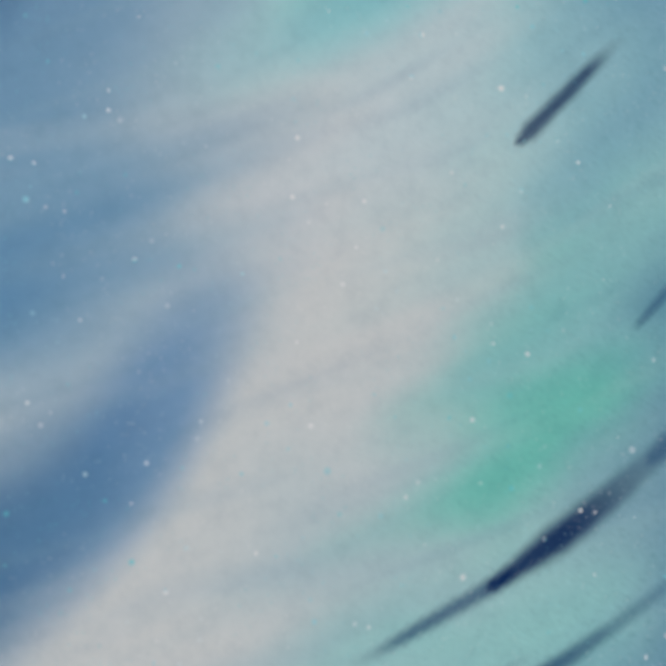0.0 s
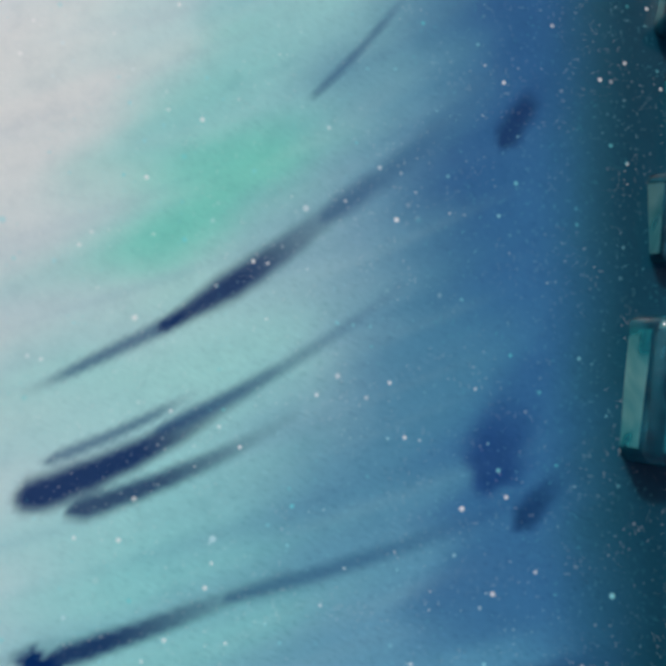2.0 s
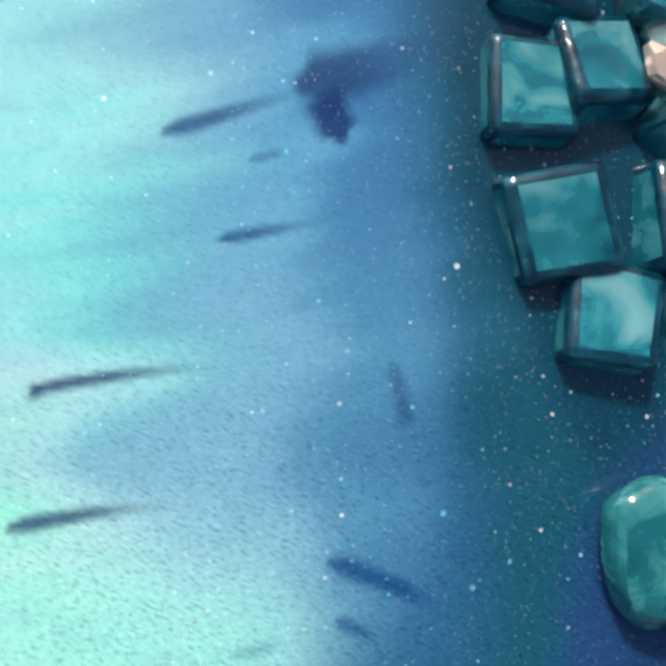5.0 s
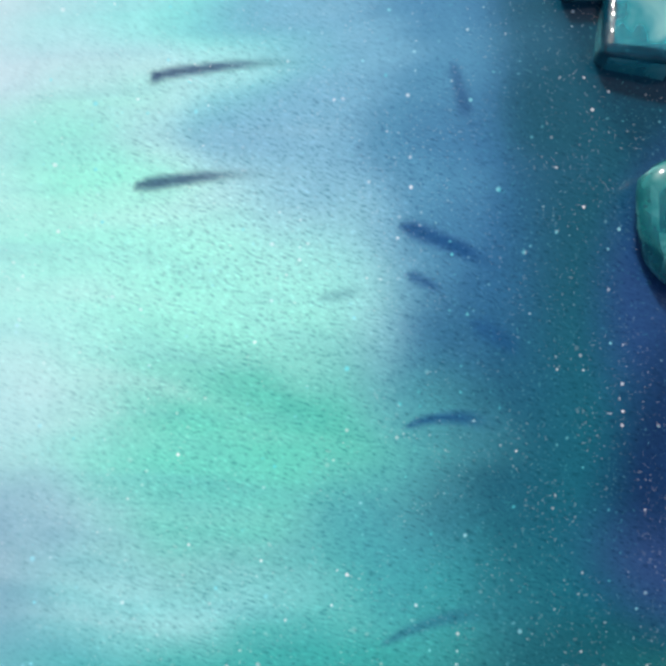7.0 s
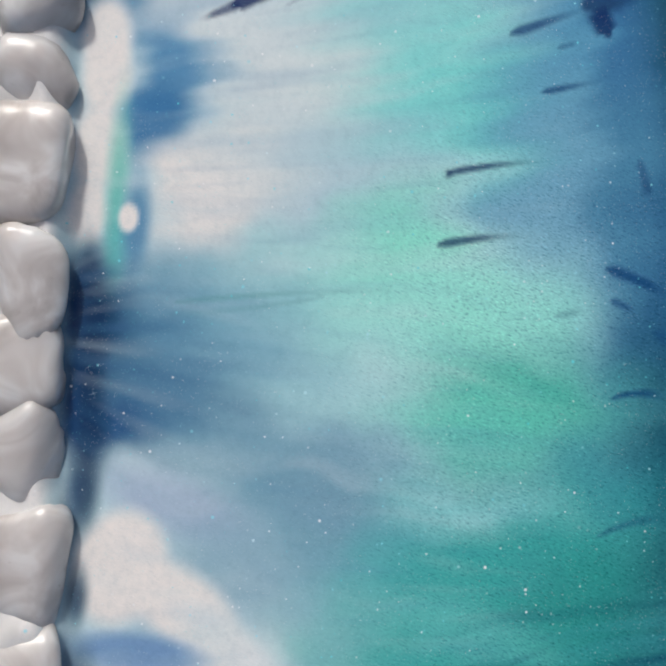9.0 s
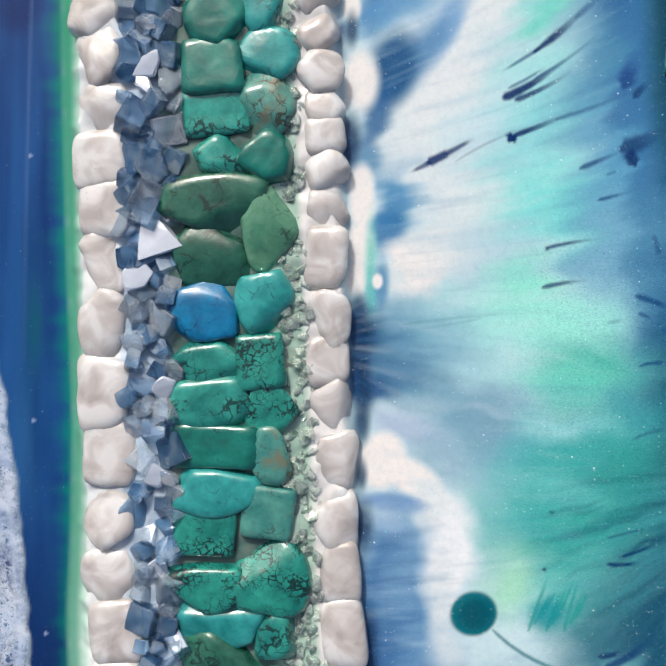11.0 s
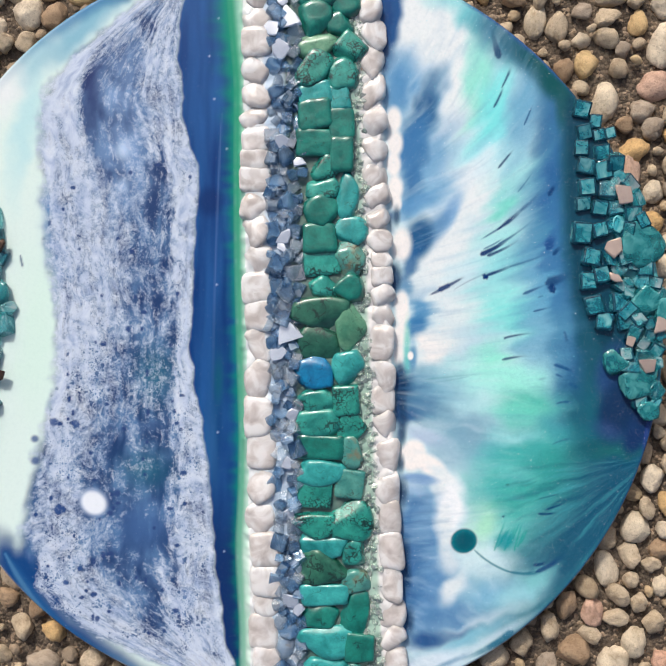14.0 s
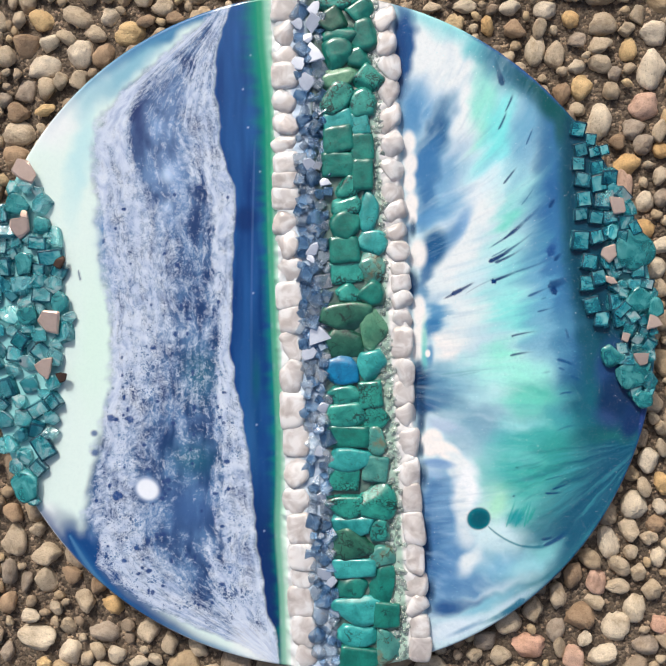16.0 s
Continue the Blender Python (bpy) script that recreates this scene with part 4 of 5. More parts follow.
    S(DEEP, 1215, 640, 1318, 600, 4, 3, 2, 0.6, 0.8, 0.8)
    S(DEEP, 1098, 690, 1180, 650, 1.5, 3, -3, 0.35, 0.9, 0.6)
    S(INK, 1066, 693, 1044, 704, 6, 2, 0, 0.8)
    S(INK, 1064, 693, 1090, 680, 10, 8, 0, 0.95, 0.4, 0.2)
    S(INK, 1086, 682, 1116, 665, 6, 3, 0, 0.85)
    S(DEEP, 1244, 697, 1294, 676, 6, 2.4, 0, 0.85, feather=0.7)
    S(DEEP, 1266, 734, 1304, 724, 4, 1.6, 0, 0.8, feather=0.7)
    S(DEEP, 1275, 704, 1288, 700, 2.5, 2, 0, 0.5)
    S(NAVY, 1294, 674, 1340, 655, 22, 12, 0, 0.8, 0.5, 0.7)
    S(INK, 1308, 692, 1298, 674, 13, 15, 0, 0.9, 0.45, 0.4)
    S(INK, 1206, 791, 1266, 780, 4, 1.6, -1.5, 0.85, feather=0.6)
    S(INK, 1205, 793, 1208, 789, 4, 4, 0, 0.7)
    S(INK, 1202, 837, 1254, 828, 5, 1.6, -1, 0.85, feather=0.6)
    S(DEEP, 1313, 846, 1352, 860, 7, 4, -1, 0.85)
    S(DEEP, 1316, 866, 1331, 872, 4, 2.5, 0, 0.7)
    S(DEEP, 1345, 885, 1366, 897, 7, 5, -1, 0.5, 0.9)
    S(DEEP, 1318, 928, 1354, 926, 2, 5, -3, 0.8, 0.7, 0.4)
    S(DEEP, 1280, 878, 1296, 874, 3, 3, 0, 0.35, 0.9)
    S(lin(40, 96, 128), 1312, 1014, 1356, 1002, 2, 5, -3, 0.6, 0.9, 0.4)
    S(lin(22, 60, 124), 1294, 600, 1306, 566, 20, 14, 0, 0.8, 0.6, 0.8)
    S(NAVY, 1306, 613, 1322, 594, 8, 6, 0, 0.75, 0.6, 0.7)
    S(NAVY, 1294, 488, 1306, 466, 8, 6, 0, 0.8, 0.7)
    S(DEEP, 1228, 482, 1258, 440, 2, 1.4, 1, 0.55)
    S(INK, 1332, 775, 1340, 800, 4, 6, 0, 0.5, 0.9)
    S(lin(92, 156, 160), 1040, 882, 1200, 866, 2.6, 1.2, -2, 0.4, 0.9, 0.8)
    S(lin(104, 160, 170), 1130, 874, 1020, 892, 2, 2, -2, 0.35, 0.9, 0.7)
    S(INK, 1284, 1161, 1322, 1158, 4, 3, 2, 0.9)
    S(INK, 1300, 1152, 1342, 1136, 3, 2.5, 1, 0.8)
    S(INK, 1285, 1130, 1330, 1118, 2.4, 2, 0, 0.5)
    S(NAVY, 1208, 1168, 1212, 1168, 3, 3, 0, 0.9)
    S(BOTTLE, 1215, 1100, 1221, 1102, 3, 3, 0, 0.6)
    # teal eye with its thread, and a dry brush mark
    for k in range(9):
        p.stroke(TEAL, 1192 + k * 7, 1240 - (k % 3) * 8, 1214 + k * 6, 1176 + (k * 37 % 20), 3.5, 2.5, 0, 0.75, 0.8)
    p.blob(lin(30, 144, 152), 1214, 1220, 20, 17, 50, 0.85, 0.6, False)
    S(lin(40, 120, 136), 1150, 1240, 1225, 1285, 2.8, 3.6, 5, 0.85, 0.6, 0.05)
    S(lin(30, 108, 130), 1222, 1284, 1300, 1282, 4, 7, 5, 0.85, 0.7, 0.4)
    p.stroke(lin(14, 56, 108), 1282, 1284, 1340, 1248, 8, 10, 3, 0.85, 0.6, 0.5)
    p.stroke(lin(14, 50, 100), 1276, 1270, 1304, 1264, 6, 4, 1, 0.85, 0.5, 0.4)
    p.blob(lin(14, 108, 120), 1127, 1221, 28, 26, 20, 1.0, 0.10, False)
    p.blob(lin(2, 78, 94), 1129, 1222, 20, 18, 20, 0.9, 0.45, False)


def left_side(p):
    """Sea of blue and white lacing between a milk-white shore and a deep blue channel."""
    u, v = p.u, p.v
    n = len(u)
    wob = 6 * grain(u * 0 + 3, v * 0.03, 11, 2)
    shore = bend(v, [-50, 60, 200, 300, 450, 600, 750, 900, 1000, 1100, 1200, 1300, 1420, 1560], [560, 470, 300, 215, 225, 235, 262, 262, 235, 215, 200, 180, 330, 660])
    calm_shore, shore = shore, shore + wob
    bank = bend(v, [-50, 30, 120, 250, 400, 440, 500, 560, 700, 850, 950, 1100, 1200, 1300, 1400, 1480, 1570], [560, 535, 505, 505, 530, 552, 556, 545, 545, 540, 560, 590, 595, 606, 620, 640, 662])
    calm_bank = bank
    bank = bank + 8 * grain(v * 0.013, u * 0, 12, 3)
    green = bend(v, [-50, 100, 260, 420, 600, 800, 1000, 1150, 1230, 1300, 1400, 1570], [604, 610, 628, 630, 634, 642, 652, 652, 648, 652, 660, 664])
    p.lay(np.ones(n), MILK)
    heap = np.interp(v, [360, 480, 600, 720, 900, 1050, 1120, 1200], [60, 100, 135, 160, 150, 112, 90, 70])
    p.lay(smooth(2, -14, u - heap) * smooth(360, 420, v) * smooth(1200, 1160, v) * 0.85, lin(124, 194, 196))
    # shore: milk white with aqua shadows, swirling into blue at the upper rim
    p.wu, p.wv = u + 16 * grain(u * 0.012, v * 0.012, 13, 3), v + 16 * grain(u * 0.012 + 30, v * 0.012, 14, 3)
    B = p.blob
    B(lin(170, 216, 222), 190, 360, 22, 130, -8, 0.7, 0.8)
    B(lin(120, 176, 198), 310, 150, 150, 26, 43, 0.9, 0.8)
    B(lin(60, 122, 164), 420, 62, 120, 15, 28, 0.95, 0.7)
    B(lin(40, 96, 150), 480, 32, 70, 9, 18, 0.9, 0.7)
    B(WHITE, 120, 290, 60, 50, 40, 0.8, 0.7)
    B(lin(208, 234, 222), 225, 800, 40, 150, 0, 0.8, 0.8)
    B(WHITE, 110, 1240, 40, 40, 40, 0.8, 0.7)
    # lacing sea, drawn along lines that meet at its upper and lower points
    sea = smooth(-14, 20, u - shore + 8 * grain(u * 0.04, v * 0.02, 28, 3)) * smooth(4, -4, u - bank)
    across = np.clip((u - calm_shore) / np.maximum(calm_bank - calm_shore, 1), 0, 1)
    cross = across * 330 + 12 * grain(u * 0.012, v * 0.008, 70, 2)
    streak = grain(cross * 0.045, v * 0.007, 71, 4)
    fine = grain(cross * 0.12, v * 0.026, 72, 3)
    cloud = grain(u * 0.02, v * 0.016, 15, 4)
    tone = smooth(-0.7, 0.7, 0.6 * cloud + 0.5 * streak)[:, None]
    body = np.array(lin(36, 60, 104)) * (1 - tone) + np.array(lin(88, 122, 164)) * tone
    p.col = p.col * (1 - sea[:, None]) + body * sea[:, None]

    def spot(su, sv, ru, rv):
        return np.exp(-(((u - su) / ru) ** 2 + ((v - sv) / rv) ** 2))
    p.lay(0.75 * sea * np.clip(spot(385, 310, 48, 150) + spot(400, 460, 40, 60), 0, 1) * (0.75 + 0.5 * cloud), lin(132, 162, 204))
    p.lay(0.85 * sea * np.clip(spot(325, 270, 20, 110) + 0.6 * spot(360, 170, 34, 40), 0, 1), lin(38, 52, 100))
    p.lay(0.7 * sea * spot(450, 1195, 56, 60), lin(70, 106, 156))
    p.lay(0.6 * sea * np.clip(spot(470, 880, 40, 60) + spot(455, 1080, 50, 40), 0, 1), lin(36, 104, 124))
    left = bend(v, [0, 120, 200, 320, 450, 580, 700, 800, 900, 1000, 1080, 1160, 1260, 1360, 1480], [0.4, 0.42, 0.36, 0.3, 0.36, 0.5, 0.52, 0.46, 0.34, 0.32, 0.3, 0.34, 0.36, 0.42, 0.5])
    right = bend(v, [0, 100, 250, 400, 520, 700, 860, 950, 1050, 1200, 1300, 1420, 1500], [0.6, 0.58, 0.68, 0.76, 0.84, 0.87, 0.9, 0.86, 0.82, 0.79, 0.76, 0.62, 0.4])
    west = smooth(left + 0.17, left - 0.17, across + 0.07 * streak + 0.03 * fine)
    east = smooth(right - 0.07, right + 0.07, across + 0.05 * streak + 0.03 * fine)
    lace = 0.27 + 0.19 * streak + 0.12 * fine + 0.15 * cloud
    lace += 0.48 * west + 0.52 * east
    lace -= 0.30 * spot(325, 270, 22, 110) + 0.10 * spot(385, 310, 46, 130) + 0.12 * spot(455, 1195, 50, 60) + 0.40 * spot(215, 1110, 30, 90) + 0.08 * spot(420, 1040, 70, 50)
    lace += 0.16 * spot(430, 900, 90, 60) + 0.14 * spot(340, 1370, 110, 80) + 0.22 * spot(280, 1240, 50, 60)
    lace -= 0.05 * smooth(760, 860, v) * (1 - west) * (1 - east)
    lace -= 0.14 * smooth(420, 330, v) * east + 0.05 * smooth(1080, 1200, v) * (1 - 0.6 * east)
    # indigo arc that curls round the head of the sea
    arc = bend(v, [20, 60, 108, 180, 270, 360, 432, 480], [520, 488, 432, 351, 314, 316, 342, 372], 14.0)
    curl = np.exp(-((u - arc - 8) / np.interp(v, [20, 180, 300, 480], [8, 18, 24, 12])) ** 2) * smooth(20, 80, v) * smooth(500, 420, v)
    lace -= 0.42 * curl * (0.8 + 0.5 * fine)
    lace += 0.10 * smooth(1340, 1440, v) - 0.04 * smooth(980, 1100, v)
    lace -= 0.10 * smooth(0.2, 0.7, streak) * (1 - west) * (1 - east)
    lace += 0.45 * np.exp(-((u - arc + 34) / 22) ** 2) * smooth(40, 100, v) * smooth(460, 380, v)
    lace += 0.30 * np.exp(-((u - shore - 8) / 26) ** 2) * (1 - smooth(440, 520, v) * smooth(760, 680, v)) * smooth(1060, 960, v)
    lace += 0.12 * spot(392, 411, 16, 20) + 0.10 * spot(390, 490, 16, 20)
    lace = np.clip(lace, 0, 1.15) * sea
    solid = smooth(0.80, 1.1, lace + 0.10 * fine) * sea
    p.lay(solid * np.interp(v, [900, 1050], [0.8, 0.4]), lin(202, 210, 227))
    low = smooth(1000, 1250, v) * smooth(0.3, 0.6, across)
    p.lay(low * east * sea * np.clip(-grain(cross * 0.14, v * 0.004, 27, 3), 0, 1) * 0.8, lin(112, 132, 176))
    mesh_of_white = np.interp(v, [0, 500, 780, 840, 1040, 1100, 1220, 1280, 1430, 1520], [0.35, 0.5, 0.8, 1.25, 1.25, 0.9, 0.9, 1.3, 1.2, 0.5])
    p.flow = np.stack([cross * UNIT, np.interp(v, [-100, 800, 900, 1350, 1700], [-70, 560, 650, 1000, 1240]) * UNIT, mesh_of_white * sea], 1)
    # indigo fringe along the shore and the dark bay below
    fringe = np.exp(-((u - shore - 12) / 16) ** 2) * smooth(460, 540, v) * smooth(720, 640, v)
    p.lay(np.clip(fringe * (0.7 + 0.5 * grain(u * 0.05, v * 0.02, 18, 2)), 0, 0.85), lin(70, 120, 176))
    p.blob(SEA, 186, 1290, 30, 74, 28, 0.95, 0.6)
    p.blob(DEEP, 235, 1190, 22, 90, 0, 0.7, 0.8)
    p.border(SEA, -152, -112, 34, 0.85)
    p.border(lin(70, 130, 170), -128, -100, 20, 0.7)
    p.border(WHITE, -155, -95, 6, 0.8)
    p.border(lin(70, 132, 172), 104, 134, 34, 0.85)
    p.border(lin(40, 96, 150), 102, 118, 18, 0.8)
    for tone_c, wide, lift in ((SEA, 74, 26), (lin(30, 84, 140), 20, 44), (lin(70, 120, 160), 10, 52)):
        p.stroke(tone_c, 165, 1262, 520, 1536, wide, wide * 0.35, lift, 0.85, 0.8, 0.5)
    p.blob(WHITE, 600, 1520, 60, 26, -40, 0.8, 0.8)
    rng = np.random.RandomState(4)
    hole = np.zeros(n)
    for k in range(80):
        su, sv = 215 + 330 * rng.rand(), 300 + 1130 * rng.rand() ** 0.6
        ru, rv = 3.4 + 4 * rng.rand() ** 4, 3.6 + 5 * rng.rand() ** 4
        w = np.nonzero((np.abs(u - su) < 22) & (np.abs(v - sv) < 26))[0]
        hole[w] = np.maximum(hole[w], 1 - smooth(0.6, 1.4, np.hypot((u[w] - su) / ru, (v[w] - sv) / rv)))
    hole *= sea
    p.lay(hole * 0.85, lin(44, 66, 116))
    lace *= 1 - 0.9 * hole
    for su, sv, r in ((261, 984, 9), (307, 987, 8), (222, 1020, 8), (224, 1066, 9), (277, 1167, 12), (292, 1320, 6), (320, 1290, 5)):
        p.blob(lin(48, 76, 130), su, sv, r, r * 0.9, 0, 0.85, 0.5, False)
        lace *= 0.1 + 0.9 * smooth(r * 0.7, r * 1.3, np.hypot(u - su, v - sv))
    p.blob(lin(190, 212, 236), 395, 412, 12, 16, 0, 0.8, 0.9, False)
    p.blob(lin(170, 196, 228), 395, 485, 10, 14, 0, 0.6, 0.9, False)
    p.blob(lin(176, 192, 218), 346, 1151, 31, 27, -35, 0.8, 0.25, False)
    p.blob(lin(228, 233, 240), 347, 1152, 26, 22, -35, 1.0, 0.2, False)
    lace *= 1 - smooth(40, 24, np.hypot(u - 346, v - 1152))
    lace *= 1 - smooth(56, 36, np.hypot(u - 186, (v - 1290) * 0.6))
    p.stroke(lin(40, 74, 112), 184, 636, 190, 662, 3, 4, 0, 0.8, 0.5, 0.2)
    # deep blue channel
    channel = smooth(-3, 5, u - bank) * smooth(6, -6, u - green)
    tone = 0.5 + 0.5 * grain(u * 0.03, v * 0.004, 19, 3) + 0.25 * smooth(600, 0, v)
    blue = np.array(lin(8, 48, 108)) * (1 - np.clip(tone, 0, 1))[:, None] + np.array(lin(32, 84, 144)) * np.clip(tone, 0, 1)[:, None]
    dark = smooth(1000, 1300, v)
    blue = blue * (1 - dark[:, None]) + np.array(lin(16, 44, 96)) * dark[:, None]
    p.col = p.col * (1 - channel[:, None]) + blue * channel[:, None]
    p.blob(lin(20, 70, 110), 600, 900, 14, 120, 0, 0.5, 0.9, False)
    p.blob(lin(6, 36, 92), 578, 516, 26, 30, -20, 0.7, 0.5, False)
    p.blob(lin(46, 98, 148), 592, 1040, 12, 80, 4, 0.5, 0.9, False)
    p.blob(lin(10, 90, 96), 604, 890, 8, 40, 0, 0.5, 0.9, False)
    p.stroke(lin(110, 142, 190), 600, 330, 592, 930, 2.4, 3.2, 3, 0.22, 0.9, 0.5)
    for su, sv in ((590, 130), (572, 210), (584, 300), (612, 404), (596, 690), (604, 1000), (622, 1250)):
        p.blob(lin(170, 190, 220), su, sv, 2.2, 2.2, 0, 0.7, 0.5, False)
    lip = np.exp(-((u - bank + 9) / 5.0) ** 2) * smooth(420, 560, v)
    p.lay(lip * 0.55, lin(196, 208, 226))
    # green line and the pale band under the quartz
    pale = smooth(-2, 6, u - green - 6)
    p.lay(pale, lin(236, 238, 234))
    width = np.interp(v, [0, 200, 450, 650, 1000, 1200, 1500], [30, 27, 18, 16, 16, 14, 12]) * (1 + 0.4 * grain(v * 0.04, u * 0, 20, 2))
    p.lay(np.exp(-((u - green - 6) / width) ** 2) * np.interp(v, [0, 500, 700, 1100, 1500], [0.98, 0.97, 0.92, 0.85, 0.7]), lin(0, 142, 106))
    p.lay(np.exp(-((u - green - 20) / 9) ** 2) * 0.35, lin(170, 226, 206))
    return lace


def middle(p):
    """Bed of the stone rows: pale beside the quartz, grey-blue and grey-green under the glass."""
    u, v = p.u, p.v
    s = (v - 784) * 0.052
    p.lay(smooth(700, 712, u - s * 0.6), lin(186, 204, 222))
    p.lay(smooth(752, 766, u - s), lin(84, 112, 104))
    p.lay(smooth(866, 880, u - s), lin(166, 196, 180))
    p.lay(smooth(912, 922, u - s * 1.15), lin(231, 228, 226))
    p.lay(0.12 + 0.2 * grain(u * 0.05, v * 0.05, 41, 3), lin(150, 150, 140))


def make_disc():
    x, y, z, q = disc_sheet()
    u, v = sheet(x, y)
    col, lace, mica = np.zeros((len(u), 3)), np.zeros(len(u)), np.zeros(len(u))
    flow = np.stack([x, y, x * 0], 1)
    s = (v - 784) * 0.052
    right_edge = np.interp(v, [0, 400, 700, 1000, 1300, 1568], [925, 945, 965, 975, 992, 1005]) - 14
    L, R = u < 662 + s * 0.6, u >= right_edge
    M = ~L & ~R
    for mask, paint in ((L, left_side), (M, middle), (R, right_side)):
        p = Pour(u[mask], v[mask])
        made = paint(p)
        col[mask] = p.col
        if made is not None:
            lace[mask] = made
            flow[mask] = p.flow
    mica[R] = 0.85
    mica[L] = 0.12
    silt = np.zeros(len(u))
    silt[R] = (0.15 + 0.85 * smooth(1100, 1260, u[R])) * np.interp(v[R], [500, 760, 820, 1100, 1300], [0.22, 0.5, 1.0, 1.0, 0.4])
    me = bpy.data.meshes.new("poured_face")
    me.vertices.add(len(x))
    me.vertices.foreach_set("co", np.stack([x, y, z], 1).ravel())
    me.loops.add(q.size)
    me.loops.foreach_set("vertex_index", q.ravel())
    me.polygons.add(len(q))
    me.polygons.foreach_set("loop_start", np.arange(0, q.size, 4))
    me.polygons.foreach_set("use_smooth", np.ones(len(q), bool))
    me.update(calc_edges=True)
    a = me.attributes.new("pigment", "FLOAT_COLOR", "POINT")
    a.data.foreach_set("color", np.c_[np.clip(col, 0, 1), np.ones(len(col))].ravel())
    me.attributes.new("lace", "FLOAT", "POINT").data.foreach_set("value", lace)
    me.attributes.new("flow", "FLOAT_VECTOR", "POINT").data.foreach_set("vector", flow.ravel())
    me.attributes.new("mica", "FLOAT", "POINT").data.foreach_set("value", mica)
    me.attributes.new("silt", "FLOAT", "POINT").data.foreach_set("value", silt)
    me.validate()
    me.materials.append(RESIN)
    face = new("poured_face", me)
    face.parent = art
    face["label"] = "glossy poured resin face in blue, aqua and white"
    # edge of the disc: rounded wall with the pigments run over it
    steps, prof = 360, ((0.0, TOP - 0.0013), (0.0003, TOP - 0.0022), (0.0, BOTTOM + 0.001), (-0.0012, BOTTOM), (-0.02, BOTTOM), (-0.149, BOTTOM))
    verts, faces, cols = [], [], []
    for i in range(steps):
        a = 2 * math.pi * i / steps
        r0 = float(rim(a))
        mixv = 0.5 + 0.5 * math.sin(3 * a + 0.6) * math.cos(5 * a)
        c = np.array(lin(220, 230, 232)) * mixv + np.array(lin(36, 84, 128)) * (1 - mixv)
        for dr, zz in prof:
            verts.append(((r0 + dr) * math.cos(a), (r0 + dr) * math.sin(a), zz))
            cols.append((*c, 1))
    k = len(prof)
    for i in range(steps):
        j = (i + 1) % steps
        for m in range(k - 1):
            faces.append((i * k + m, i * k + m + 1, j * k + m + 1, j * k + m))
    me = mesh_of("edge_wall", verts, faces, RESIN)
    me.attributes.new("pigment", "FLOAT_COLOR", "POINT").data.foreach_set("color", np.array(cols).ravel())
    edge = new("edge_wall", me)
    edge.parent = art
    edge["label"] = "rounded resin edge with pigment run over it"


make_disc()


# ---------- rows of stones on the disc ----------
def lay_stone(name, seed, u, v, w, h, thick, material, power, planes, turn=0.0, sink=0.35, level=3, flat=0.2, label="", dents=0.03, box=0.0):
    x, y = at(u, v)
    p, f = rock(seed, (w * UNIT, h * UNIT, thick), power, planes, level, flat, dents, box)
    me = mesh_of(name, p.tolist(), f, material)
    return piece(name, me, art, pose(x, y, TOP + 0.0006 + thick * (0.5 - sink), 0, 0, turn), label)


LEFT_UPPER = (
    (795, 5, 92, 42, "speckled"), (788, 50, 58, 56, "dark"), (798, 90, 88, 42, "plain"), (793, 136, 64, 66, "plain"), (802, 193, 74, 44, "pale"),
    (798, 236, 66, 72, "speckled"), (797, 290, 72, 44, "light"), (797, 336, 66, 66, "plain"), (800, 391, 74, 54, "plain"), (822, 439, 58, 48, "speckled"),
    (815, 482, 60, 44, "veined"), (815, 532, 62, 62, "plain"), (811, 590, 68, 58, "plain"), (815, 643, 74, 48, "veined"), (822, 691, 68, 42, "veined"))
LEFT_LOWER = (
    (817, 747, 106, 60, "dark"), (815, 805, 94, 64, "dark"), (808, 867, 76, 66, "blue"), (808, 927, 84, 54, "veined"), (815, 975, 84, 56, "veined"),
    (820, 1024, 96, 48, "plain"), (820, 1077, 96, 56, "light"), (812, 1127, 72, 58, "speckled"), (815, 1187, 86, 58, "speckled"), (835, 1228, 86, 58, "light"),
    (827, 1276, 102, 68, "dark"), (835, 1334, 94, 46, "light"), (827, 1379, 74, 50, "plain"), (838, 1429, 94, 62, "light"), (845, 1490, 86, 50, "light"), (845, 1546, 88, 60, "plain"))
RIGHT_ROW = (
    (845, 30, 58, 54, "plain"), (858, 88, 52, 68, "plain"), (845, 140, 48, 62, "plain"), (868, 186, 64, 60, "speckled"), (855, 246, 56, 60, "veined"),
    (845, 298, 46, 58, "light"), (852, 352, 54, 64, "plain"), (855, 415, 46, 68, "plain"), (870, 497, 42, 94, "light"), (873, 577, 68, 52, "light"),
    (876, 632, 54, 72, "rusty"), (876, 695, 52, 60, "plain"), (880, 765, 56, 94, "pale"), (878, 862, 58, 64, "light"), (873, 925, 52, 62, "speckled"),
    (885, 980, 54, 54, "speckled"), (884, 1037, 40, 60, "rusty"), (884, 1100, 56, 62, "rusty"), (890, 1175, 78, 76, "speckled"), (895, 1240, 46, 64, "veined"),
    (902, 1305, 52, 46, "rusty"), (898, 1375, 52, 86, "plain"), (912, 1440, 58, 56, "plain"), (915, 1515, 52, 82, "rusty"))
KINDS = {"plain": "smooth deep teal tumbled stone", "veined": "turquoise stone with dark veins", "speckled": "turquoise stone with black speckles", "dark": "dark green tumbled stone",
         "light": "light turquoise tumbled stone", "blue": "bright blue tumbled stone", "rusty": "turquoise stone with rusty brown patches", "pale": "pale green tumbled stone"}
seed = 100
